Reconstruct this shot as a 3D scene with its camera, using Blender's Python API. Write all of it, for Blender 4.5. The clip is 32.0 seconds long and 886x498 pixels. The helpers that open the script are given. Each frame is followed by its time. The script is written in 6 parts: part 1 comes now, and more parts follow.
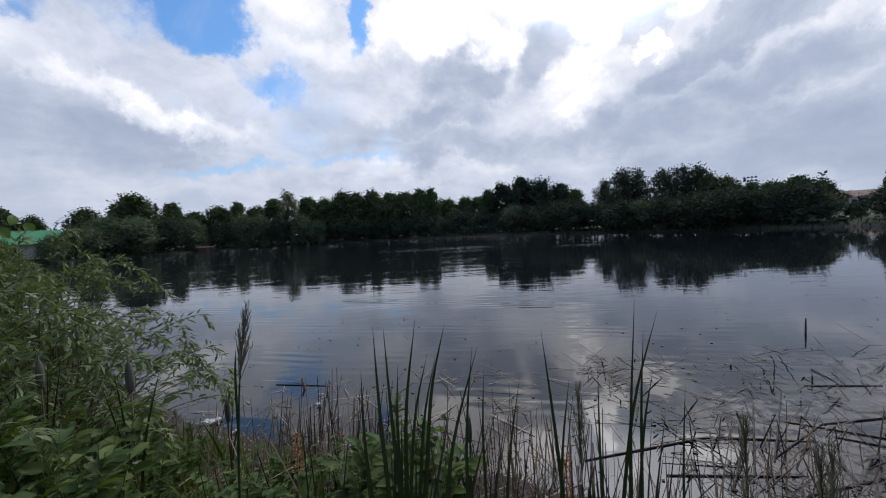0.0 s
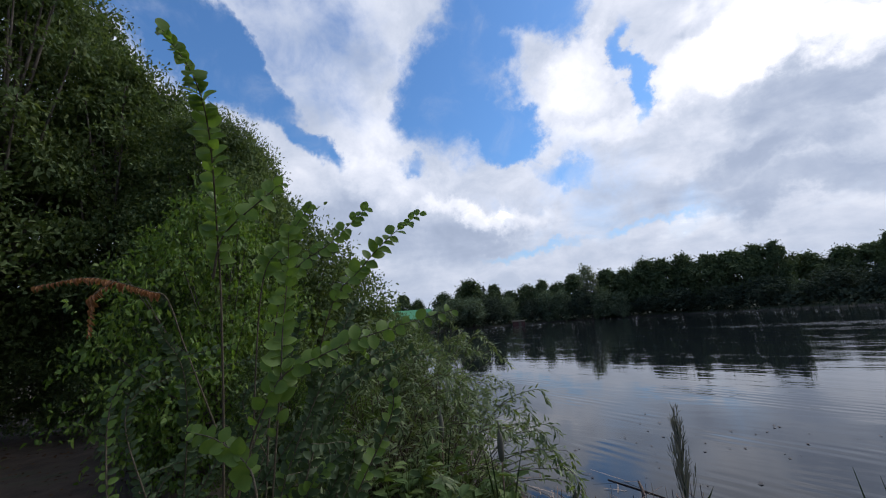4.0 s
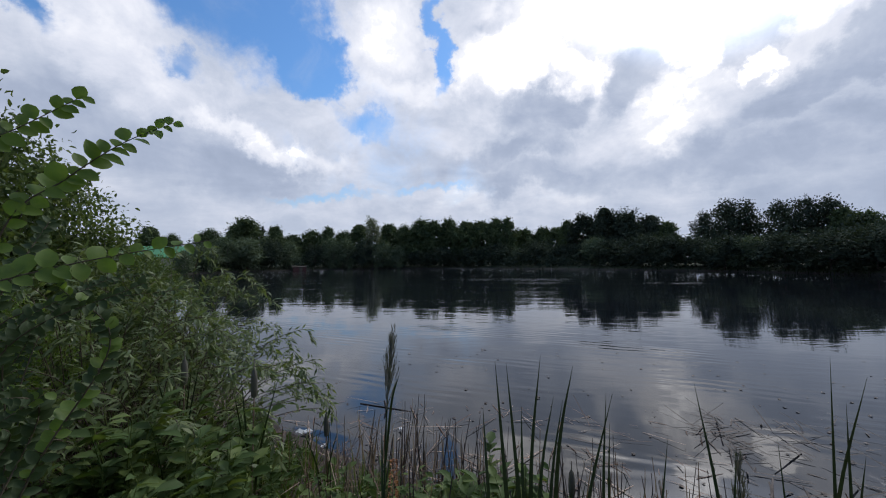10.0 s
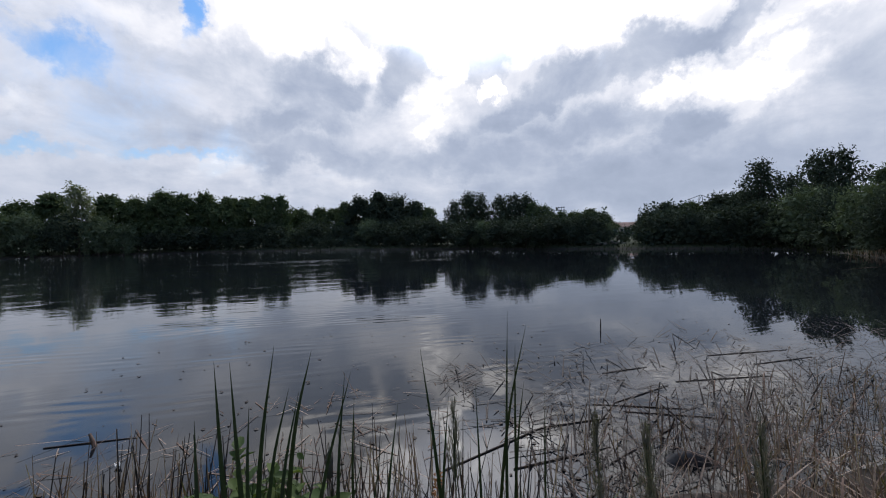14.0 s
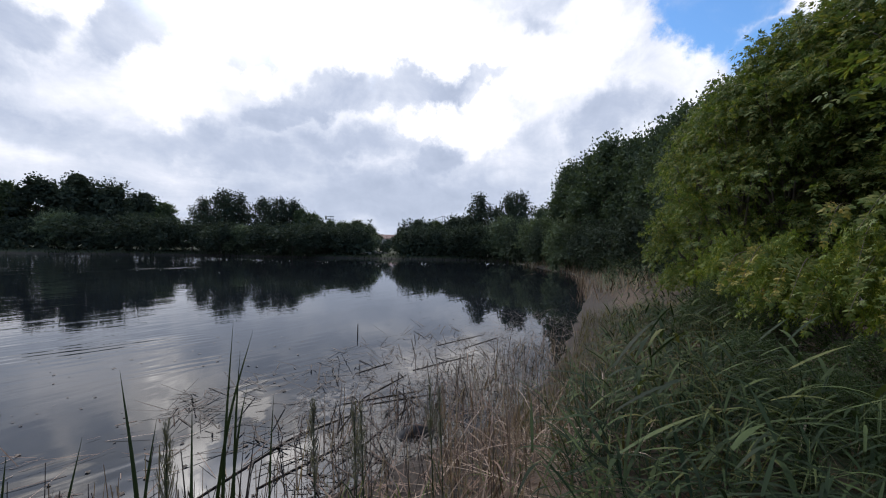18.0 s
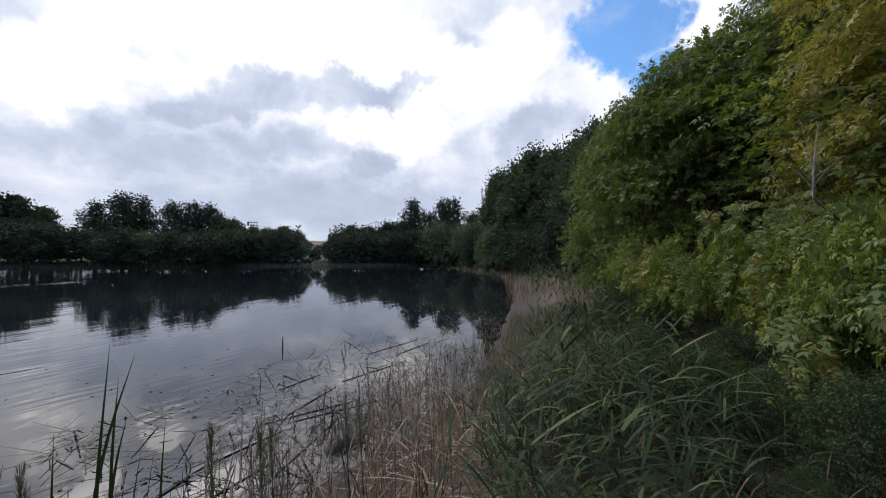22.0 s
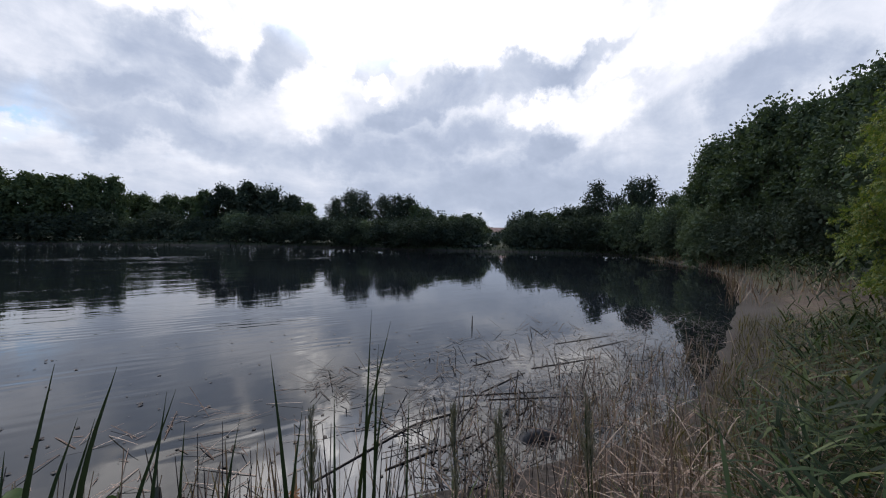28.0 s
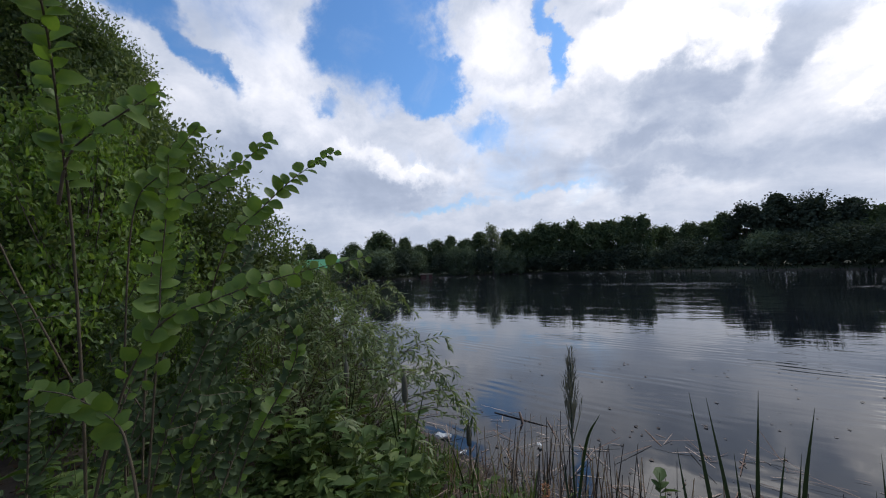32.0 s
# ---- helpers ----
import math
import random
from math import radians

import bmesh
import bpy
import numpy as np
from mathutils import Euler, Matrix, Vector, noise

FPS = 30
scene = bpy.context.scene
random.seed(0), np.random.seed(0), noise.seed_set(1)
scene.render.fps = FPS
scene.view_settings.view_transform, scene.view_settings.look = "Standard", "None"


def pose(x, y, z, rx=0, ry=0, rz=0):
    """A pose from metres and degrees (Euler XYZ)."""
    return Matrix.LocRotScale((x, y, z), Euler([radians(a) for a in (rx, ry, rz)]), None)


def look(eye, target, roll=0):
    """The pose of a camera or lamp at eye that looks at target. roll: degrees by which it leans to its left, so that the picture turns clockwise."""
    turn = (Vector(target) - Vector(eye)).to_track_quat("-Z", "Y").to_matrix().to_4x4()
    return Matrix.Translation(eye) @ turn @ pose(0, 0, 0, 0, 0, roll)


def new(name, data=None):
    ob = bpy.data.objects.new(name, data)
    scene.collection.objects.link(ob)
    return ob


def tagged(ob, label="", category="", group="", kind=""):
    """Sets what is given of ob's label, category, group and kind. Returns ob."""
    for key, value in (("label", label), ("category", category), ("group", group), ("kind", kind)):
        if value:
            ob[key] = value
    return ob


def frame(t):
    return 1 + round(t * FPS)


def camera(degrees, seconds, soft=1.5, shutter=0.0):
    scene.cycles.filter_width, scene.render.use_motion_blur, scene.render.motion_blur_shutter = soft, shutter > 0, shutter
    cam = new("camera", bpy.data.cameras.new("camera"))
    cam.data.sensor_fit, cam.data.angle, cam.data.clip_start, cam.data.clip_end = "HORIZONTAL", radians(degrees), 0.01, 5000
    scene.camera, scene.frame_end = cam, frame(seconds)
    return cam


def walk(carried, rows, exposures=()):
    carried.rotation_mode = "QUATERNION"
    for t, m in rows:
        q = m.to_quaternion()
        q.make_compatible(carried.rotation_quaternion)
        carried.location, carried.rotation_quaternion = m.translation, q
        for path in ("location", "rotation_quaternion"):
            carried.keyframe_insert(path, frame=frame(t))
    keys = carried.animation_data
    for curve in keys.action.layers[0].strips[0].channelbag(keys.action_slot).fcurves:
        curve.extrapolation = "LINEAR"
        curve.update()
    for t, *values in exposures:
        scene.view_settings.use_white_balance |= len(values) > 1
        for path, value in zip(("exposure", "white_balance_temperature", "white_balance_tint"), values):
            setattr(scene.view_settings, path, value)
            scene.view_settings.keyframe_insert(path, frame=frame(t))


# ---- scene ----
cam = camera(101.31, 32.0, 1.1)
PATH = [
    (0.0, pose(0.515, 0.629, 2.182, 86.96, 3.07, -0.00)),
    (0.5, pose(0.428, 0.679, 2.192, 91.26, 1.16, 3.59)),
    (1.0, pose(0.374, 0.704, 2.200, 91.43, 1.85, 9.60)),
    (1.5, pose(0.345, 0.706, 2.217, 93.13, 3.48, 16.01)),
    (2.0, pose(0.330, 0.701, 2.217, 94.34, 3.44, 20.75)),
    (2.5, pose(0.298, 0.692, 2.223, 95.47, 2.01, 26.64)),
    (3.0, pose(0.269, 0.679, 2.225, 95.61, 2.21, 32.60)),
    (3.5, pose(0.238, 0.684, 2.220, 98.02, 3.07, 40.41)),
    (5.5, pose(0.203, 0.591, 2.270, 106.58, 3.57, 47.82)),
    (6.0, pose(0.179, 0.593, 2.261, 101.74, 4.73, 47.08)),
    (6.5, pose(0.183, 0.604, 2.234, 96.82, 4.07, 45.01)),
    (7.0, pose(0.189, 0.621, 2.210, 93.61, 4.12, 39.45)),
    (7.5, pose(0.215, 0.635, 2.205, 91.74, 3.49, 33.22)),
    (8.0, pose(0.233, 0.650, 2.203, 91.35, 3.16, 28.65)),
    (8.5, pose(0.258, 0.640, 2.207, 91.65, 2.53, 24.10)),
    (9.0, pose(0.288, 0.654, 2.203, 92.49, 2.21, 17.96)),
    (9.5, pose(0.303, 0.648, 2.204, 93.02, 1.23, 14.78)),
    (10.0, pose(0.317, 0.648, 2.192, 91.85, 0.63, 11.63)),
    (10.5, pose(0.322, 0.643, 2.190, 91.08, -0.67, 8.68)),
    (11.0, pose(0.315, 0.639, 2.195, 90.99, 0.61, 8.42)),
    (11.5, pose(0.337, 0.635, 2.202, 90.61, -1.24, 1.71)),
    (12.0, pose(0.381, 0.675, 2.195, 91.46, -0.18, -2.15)),
    (12.5, pose(0.440, 0.716, 2.182, 91.29, -0.08, -8.21)),
    (13.0, pose(0.467, 0.746, 2.162, 88.00, -2.67, -11.64)),
    (13.5, pose(0.478, 0.745, 2.168, 87.02, -0.65, -14.15)),
    (14.0, pose(0.458, 0.746, 2.177, 88.34, 1.12, -22.31)),
    (14.5, pose(0.468, 0.701, 2.170, 88.06, 0.97, -30.77)),
    (16.5, pose(0.374, 0.526, 2.194, 86.34, 0.29, -44.08)),
    (17.0, pose(0.417, 0.546, 2.187, 86.66, 0.29, -48.09)),
    (17.5, pose(0.427, 0.522, 2.188, 88.06, -1.04, -52.76)),
    (18.0, pose(0.434, 0.487, 2.201, 89.70, -1.10, -57.59)),
    (18.5, pose(0.439, 0.461, 2.213, 89.75, -0.88, -61.23)),
    (19.0, pose(0.444, 0.438, 2.216, 90.78, -0.20, -63.69)),
    (19.5, pose(0.448, 0.427, 2.214, 90.54, -0.20, -64.28)),
    (20.0, pose(0.441, 0.415, 2.219, 89.94, 0.06, -66.56)),
    (20.5, pose(0.449, 0.405, 2.219, 91.05, -0.88, -67.48)),
    (21.0, pose(0.454, 0.394, 2.217, 90.83, -0.76, -68.46)),
    (21.5, pose(0.452, 0.389, 2.213, 90.57, -0.60, -68.41)),
    (22.0, pose(0.458, 0.393, 2.212, 90.65, -0.09, -67.83)),
    (22.5, pose(0.469, 0.379, 2.209, 90.88, -0.41, -69.17)),
    (23.0, pose(0.461, 0.366, 2.224, 91.50, -0.98, -71.13)),
    (23.5, pose(0.461, 0.374, 2.216, 91.19, -0.18, -69.92)),
    (24.0, pose(0.458, 0.386, 2.215, 91.02, 0.23, -68.72)),
    (24.5, pose(0.453, 0.378, 2.218, 91.13, 0.46, -68.83)),
    (26.5, pose(0.567, 0.690, 2.171, 90.05, -0.80, -58.71)),
    (27.0, pose(0.565, 0.722, 2.170, 88.74, -0.87, -52.17)),
    (27.5, pose(0.549, 0.725, 2.164, 88.31, -1.55, -47.73)),
    (28.0, pose(0.532, 0.757, 2.163, 88.30, -0.90, -40.55)),
    (28.5, pose(0.530, 0.762, 2.176, 88.44, 0.15, -31.27)),
    (29.0, pose(0.508, 0.777, 2.154, 87.00, -0.06, -15.91)),
    (29.5, pose(0.475, 0.778, 2.158, 87.03, 2.00, -4.20)),
    (30.0, pose(0.416, 0.758, 2.166, 87.75, 1.22, 3.25)),
    (30.5, pose(0.366, 0.739, 2.169, 88.12, 0.85, 9.89)),
    (31.0, pose(0.312, 0.735, 2.205, 88.85, 1.07, 16.74)),
    (31.5, pose(0.237, 0.699, 2.192, 90.10, 1.83, 24.71)),
    (32.0, pose(0.173, 0.698, 2.212, 93.23, 2.18, 30.48)),
]
walk(cam, PATH, [(0, -0.10, 6300, 10), (2, -0.16, 6250, 10), (3.5, -0.12, 6200, 10), (6, 0.06, 6200, 10), (7.5, 0.12, 6250, 10), (9, -0.10, 6250, 10), (11, -0.18, 6250, 10), (13, -0.20, 6300, 10), (17, 0.18, 6450, 10), (24, 0.22, 6500, 10), (27, 0.10, 6450, 10), (30, -0.07, 6300, 10), (32, -0.08, 6300, 10)])

# ---------------------------------------------------------------- world, sun
SUN_AZ, SUN_EL = 28.0, 44.0          # clockwise from +y, degrees


def nd(tree, kind, *values, **props):
    """A node; values go to its inputs in order: numbers, or sockets to link. None skips."""
    n = tree.nodes.new(kind)
    for key, value in props.items():
        setattr(n, key, value)
    for sock, v in zip(n.inputs, values):
        put(tree, sock, v)
    return n


def put(tree, sock, v):
    if v is None:
        return
    if isinstance(v, bpy.types.NodeSocket):
        tree.links.new(v, sock)
    elif isinstance(v, bpy.types.Node):
        tree.links.new(v.outputs[0], sock)
    else:
        sock.default_value = v


def mth(tree, op, *values, clamp=False):
    return nd(tree, "ShaderNodeMath", *values, operation=op, use_clamp=clamp).outputs[0]


def step(tree, v, lo, hi, a=0.0, b=1.0):
    n = nd(tree, "ShaderNodeMapRange", v, lo, hi, a, b, interpolation_type="SMOOTHSTEP")
    return n.outputs[0]


def noise_tex(tree, vec, scale, detail=4.0, rough=0.55, distort=0.0):
    n = tree.nodes.new("ShaderNodeTexNoise")
    put(tree, n.inputs["Vector"], vec)
    n.inputs["Scale"].default_value, n.inputs["Detail"].default_value = scale, detail
    n.inputs["Roughness"].default_value, n.inputs["Distortion"].default_value = rough, distort
    return n


def ramp(tree, fac, stops):
    n = tree.nodes.new("ShaderNodeValToRGB")
    put(tree, n.inputs[0], fac)
    els = n.color_ramp.elements
    while len(els) < len(stops):
        els.new(0.5)
    for e, (p, c) in zip(els, stops):
        e.position, e.color = p, (*c, 1.0)
    return n.outputs[0]


def mixc(tree, fac, a, b, blend="MIX"):
    n = tree.nodes.new("ShaderNodeMix")
    n.data_type, n.blend_type = "RGBA", blend
    put(tree, n.inputs[0], fac)
    put(tree, n.inputs[6], a)
    put(tree, n.inputs[7], b)
    return n.outputs[2]


world = bpy.data.worlds.new("cloudy_sky")
scene.world = world
world.use_nodes = True
wt = world.node_tree
wt.nodes.clear()
way = nd(wt, "ShaderNodeTexCoord").outputs["Generated"]
sep = nd(wt, "ShaderNodeSeparateXYZ", way)
az = mth(wt, "MULTIPLY", mth(wt, "ARCTAN2", sep.outputs[0], sep.outputs[1]), 57.2958)
el = mth(wt, "MULTIPLY", mth(wt, "ARCSINE", sep.outputs[2]), 57.2958)
lift = mth(wt, "ADD", mth(wt, "MAXIMUM", sep.outputs[2], 0.0), 0.30)
deck = nd(wt, "ShaderNodeCombineXYZ", mth(wt, "DIVIDE", sep.outputs[0], lift), mth(wt, "DIVIDE", sep.outputs[1], lift), 0.0).outputs[0]
warp = noise_tex(wt, way, 5.5, 9.0, 0.62)
warp2 = nd(wt, "ShaderNodeVectorMath", nd(wt, "ShaderNodeVectorMath", warp.outputs["Color"], (0.5, 0.5, 0.5), operation="SUBTRACT").outputs[0], (20.0, 15.0, 0.0), operation="MULTIPLY").outputs[0]
chart = nd(wt, "ShaderNodeVectorMath", nd(wt, "ShaderNodeCombineXYZ", az, el, 0.0).outputs[0], warp2, operation="ADD").outputs[0]


def blob(a, e, wa, we, turn=0.0, edge=0.35):
    """A soft patch of the sky round azimuth a and elevation e, half as wide as wa and we, in degrees."""
    m = nd(wt, "ShaderNodeMapping", chart, vector_type="TEXTURE")
    m.inputs["Location"].default_value = (a, e, 0)
    m.inputs["Rotation"].default_value = (0, 0, radians(turn))
    m.inputs["Scale"].default_value = (wa, we, 1)
    d = nd(wt, "ShaderNodeVectorMath", m.outputs[0], operation="LENGTH").outputs["Value"]
    return step(wt, d, 1.0 - edge, 1.0 + edge, 1.0, 0.0)


def union(parts):
    out = parts[0]
    for p in parts[1:]:
        out = mth(wt, "MAXIMUM", out, p)
    return out


gaps = union([blob(-39, 35, 10.5, 11, 10), blob(-33, 27, 7, 4), blob(-30, 46, 12, 6, 10), blob(-88, 40, 12, 7, -20), blob(-76, 36, 11, 4.6, -32), blob(-66, 28, 7, 2.2, -35, 0.5), mth(wt, "MULTIPLY", blob(-24, 20, 5.5, 2.8, -35, 0.7), 0.78),
              blob(-12.5, 31, 1.8, 6, 0, 0.6), mth(wt, "MULTIPLY", union([blob(-29.5, 10.2, 8, 0.9, 0, 0.8), blob(-14, 10.8, 5, 1.0, 0, 0.8)]), 0.7), mth(wt, "MULTIPLY", blob(-66, 42, 15, 10, -20, 0.6), 0.56), mth(wt, "MULTIPLY", blob(-22, 18, 15, 7, -25, 0.8), 0.40), mth(wt, "MULTIPLY", blob(-46, 24, 4, 2.0, -20, 0.7), 0.8), blob(-23, 44, 10, 6),
              blob(95, 29, 6, 5.5, -40), blob(100, 22, 6, 3, -20, 0.6), blob(-60, 62, 24, 9), blob(122, 35, 16, 14), blob(-125, 36, 30, 24), blob(165, 42, 45, 28), blob(-170, 70, 60, 20)])
shade = union([blob(17.5, 24, 4.5, 3.6, 30), blob(28, 25.5, 3.6, 2.6), blob(34, 18.6, 7, 2.6, 25), blob(41, 21.8, 7, 2.6, 15), blob(51, 22.8, 9, 2.2, 10), blob(59, 24, 6, 1.4, 20), blob(2, 20, 5, 3, -20, 0.6),
               blob(45, 15.6, 9, 2.2, 5, 0.6), blob(57, 14, 5, 2.4, 15), blob(50, 7.5, 20, 4.2, 0, 0.6), blob(24, 13.5, 9, 2.0, 0, 0.7), blob(2, 12.2, 12, 2.0, 0, 0.7), blob(82, 17.5, 6, 3.8, 20), blob(69, 31, 8, 1.3, 0, 0.7),
               blob(-44, 12, 10, 2.6, 0, 0.8), blob(-58, 14, 14, 5, 0, 0.8), blob(5, 22.5, 6, 3.2, 10), blob(-1, 16.3, 7, 1.8, 10, 0.7), blob(-36, 12.6, 7, 1.3, -10, 0.8), mth(wt, "MULTIPLY", blob(-58, 39, 8, 2.6, -25, 0.8), 0.6),
               blob(30, 11.5, 6, 3, 0, 0.7), blob(-2, 33, 5, 1.4, 15, 0.8), blob(10, 30, 3, 1.2, 0, 0.8)])
shine = union([mth(wt, "MULTIPLY", blob(20, 18, 4.2, 2.0, 0, 0.7), 0.75), blob(28.7, 22.3, 2.2, 1.3), blob(23.5, 26, 2.0, 3.4), blob(40, 27.5, 8, 2.2), blob(55.5, 19, 4.5, 1.8, 20), mth(wt, "MULTIPLY", blob(24, 8, 6, 1.4, 0, 0.8), 0.45), blob(62, 18, 6, 3), blob(56, 29, 16, 4), blob(77, 28, 9, 5),
               blob(-2, 28.5, 9, 4.5), blob(8, 33, 10, 5), mth(wt, "MULTIPLY", union([blob(-20, 33, 5, 5), blob(-18, 25, 7, 2, 0, 0.6)]), 0.6), blob(-38, 16, 9, 1.5, -12, 0.6), mth(wt, "MULTIPLY", blob(-52, 22, 10, 4, -20), 0.35), blob(66, 24, 7, 3), mth(wt, "MULTIPLY", blob(-6, 9, 14, 1.2, 0, 0.8), 0.45), blob(10, 27, 4, 3)])
puff = noise_tex(wt, deck, 2.6, 9.0, 0.58, 0.35)
fine = noise_tex(wt, way, 9.0, 10.0, 0.62, 0.4)
cover = mth(wt, "ADD", gaps, mth(wt, "MULTIPLY", mth(wt, "SUBTRACT", fine.outputs["Fac"], 0.5), 1.1))
cover = step(wt, cover, 0.12, 1.02, 1.0, 0.0)
light = mth(wt, "ADD", mth(wt, "MULTIPLY", mth(wt, "SUBTRACT", puff.outputs["Fac"], 0.5), 0.95), 0.60)
light = mth(wt, "ADD", light, mth(wt, "MULTIPLY", mth(wt, "SUBTRACT", fine.outputs["Fac"], 0.5), 0.55))
light = mth(wt, "SUBTRACT", mth(wt, "ADD", light, mth(wt, "MULTIPLY", shine, 0.30)), mth(wt, "ADD", mth(wt, "MULTIPLY", shade, 0.27), mth(wt, "MULTIPLY", blob(46, 7, 24, 5.5, 0, 0.8), 0.14)))
sun_way = Vector((math.sin(radians(SUN_AZ)) * math.cos(radians(SUN_EL)), math.cos(radians(SUN_AZ)) * math.cos(radians(SUN_EL)), math.sin(radians(SUN_EL))))
near_sun = nd(wt, "ShaderNodeVectorMath", way, tuple(sun_way), operation="DOT_PRODUCT").outputs["Value"]
light = mth(wt, "ADD", light, step(wt, near_sun, 0.80, 1.0, 0.0, 0.16))
cloud = ramp(wt, light, [(0.05, (0.36, 0.42, 0.55)), (0.30, (0.47, 0.53, 0.67)), (0.50, (0.63, 0.68, 0.80)), (0.70, (0.86, 0.88, 0.97)), (0.86, (1.08, 1.07, 1.11)), (1.0, (1.9, 1.84, 1.82))])
glow = mth(wt, "MULTIPLY", step(wt, near_sun, 0.93, 1.0, 1.0, 5.0), step(wt, near_sun, -0.75, 0.40, 0.42, 1.0))
cloud = nd(wt, "ShaderNodeVectorMath", cloud, nd(wt, "ShaderNodeCombineXYZ", glow, glow, glow).outputs[0], operation="MULTIPLY").outputs[0]
sky = nd(wt, "ShaderNodeTexSky", sky_type="NISHITA", sun_disc=False, sun_elevation=radians(SUN_EL), sun_rotation=radians(SUN_AZ), air_density=1.3, dust_density=0.6)
blue = mixc(wt, 1.0, sky.outputs[0], (0.080, 0.118, 0.160, 1.0), "MULTIPLY")
haze = step(wt, el, 0.0, 22.0, 0.55, 0.0)
whole = mixc(wt, haze, mixc(wt, cover, blue, cloud), (0.50, 0.56, 0.69, 1.0))
back = nd(wt, "ShaderNodeBackground", whole, 1.0)
nd(wt, "ShaderNodeOutputWorld", back.outputs[0])

sun_data = bpy.data.lights.new("sun", "SUN")
sun_data.energy, sun_data.angle, sun_data.color = 1.25, radians(8), (1.0, 0.95, 0.88)
sun = new("sun", sun_data)
sun.matrix_world = look(sun_way * 100, (0, 0, 0))
sun.location = sun_way * 100


# ---------------------------------------------------------------- materials
def material(name):
    m = bpy.data.materials.new(name)
    m.use_nodes = True
    t = m.node_tree
    b = t.nodes["Principled BSDF"]
    return m, t, b


def leafy(name, stops, trans=0.35, rough=0.55, patch=0.6, gloss=0.35, single=0.55):
    """Foliage: each leaf its own tint, patches over metres, some light let through."""
    m, t, b = material(name)
    isl = nd(t, "ShaderNodeNewGeometry").outputs["Random Per Island"]
    pos = nd(t, "ShaderNodeTexCoord").outputs["Object"]
    big = noise_tex(t, pos, patch, 3.0)
    small = noise_tex(t, pos, 40.0, 2.0)
    fac = mth(t, "ADD", mth(t, "MULTIPLY", isl, single), mth(t, "MULTIPLY", big.outputs["Fac"], 1.15 - single))
    fac = mth(t, "ADD", fac, mth(t, "MULTIPLY", small.outputs["Fac"], 0.12))
    fac = mth(t, "SUBTRACT", fac, 0.12, clamp=True)
    col = ramp(t, fac, stops)
    put(t, b.inputs["Base Color"], col)
    b.inputs["Roughness"].default_value = rough
    b.inputs["Specular IOR Level"].default_value = gloss
    tr = nd(t, "ShaderNodeBsdfTranslucent", mixc(t, 1.0, col, (1.3, 1.35, 0.6, 1), "MULTIPLY"))
    mx = nd(t, "ShaderNodeMixShader", trans, b.outputs[0], tr.outputs[0])
    t.links.new(mx.outputs[0], t.nodes["Material Output"].inputs[0])
    return m


def plain(name, stops, scale=6.0, rough=0.8, bump=0.3, metal=0.0, stretch=(1, 1, 1), island=0.0, detail=6.0):
    m, t, b = material(name)
    pos = nd(t, "ShaderNodeTexCoord").outputs["Object"]
    mp = nd(t, "ShaderNodeMapping", pos)
    mp.inputs["Scale"].default_value = stretch
    n1 = noise_tex(t, mp.outputs[0], scale, detail, 0.6)
    n2 = noise_tex(t, mp.outputs[0], scale * 7.0, 4.0, 0.6)
    fac = mth(t, "ADD", mth(t, "MULTIPLY", n1.outputs["Fac"], 0.65), mth(t, "MULTIPLY", n2.outputs["Fac"], 0.35))
    if island:
        isl = nd(t, "ShaderNodeNewGeometry").outputs["Random Per Island"]
        fac = mth(t, "ADD", mth(t, "MULTIPLY", fac, 1 - island), mth(t, "MULTIPLY", isl, island))
    put(t, b.inputs["Base Color"], ramp(t, fac, stops))
    b.inputs["Roughness"].default_value, b.inputs["Metallic"].default_value = rough, metal
    if bump:
        bp = nd(t, "ShaderNodeBump")
        bp.inputs["Strength"].default_value, bp.inputs["Distance"].default_value = bump, 0.02
        put(t, bp.inputs["Height"], fac)
        put(t, b.inputs["Normal"], bp.outputs[0])
    return m


# M_FAR and M_MID: greens lifted a little, distance haze put into the colour
M_FAR = leafy("foliage_dark_hazed", [(0.0, (0.027, 0.038, 0.032)), (0.5, (0.050, 0.066, 0.048)), (1.0, (0.088, 0.108, 0.064))], 0.10, 0.85, 0.45, 0.05, 0.22)
M_MID = leafy("foliage_green_hazed", [(0.0, (0.038, 0.056, 0.036)), (0.5, (0.076, 0.105, 0.054)), (1.0, (0.135, 0.162, 0.072))], 0.14, 0.85, 0.45, 0.05, 0.22)
M_WILLOWFAR = leafy("foliage_willow", [(0.0, (0.055, 0.078, 0.052)), (0.5, (0.108, 0.140, 0.090)), (1.0, (0.18, 0.215, 0.135))], 0.16, 0.85, 0.5, 0.05, 0.25)
M_SHORE = leafy("foliage_shore", [(0.0, (0.032, 0.048, 0.036)), (0.5, (0.064, 0.090, 0.058)), (1.0, (0.115, 0.150, 0.085))], 0.2, 0.8, 0.5, 0.08, 0.3)
M_POPLAR = leafy("foliage_pale", [(0.0, (0.09, 0.11, 0.07)), (0.5, (0.15, 0.175, 0.11)), (1.0, (0.17, 0.19, 0.12))], 0.3, 0.6, 0.4)
M_ELM = leafy("elm_leaf", [(0.0, (0.052, 0.102, 0.020)), (0.5, (0.112, 0.185, 0.036)), (1.0, (0.21, 0.275, 0.060))], 0.48, 0.5, 1.5)
M_BUSH = leafy("bush_leaf", [(0.0, (0.036, 0.060, 0.028)), (0.5, (0.086, 0.124, 0.048)), (1.0, (0.175, 0.205, 0.074))], 0.36, 0.6, 0.8, 0.2)
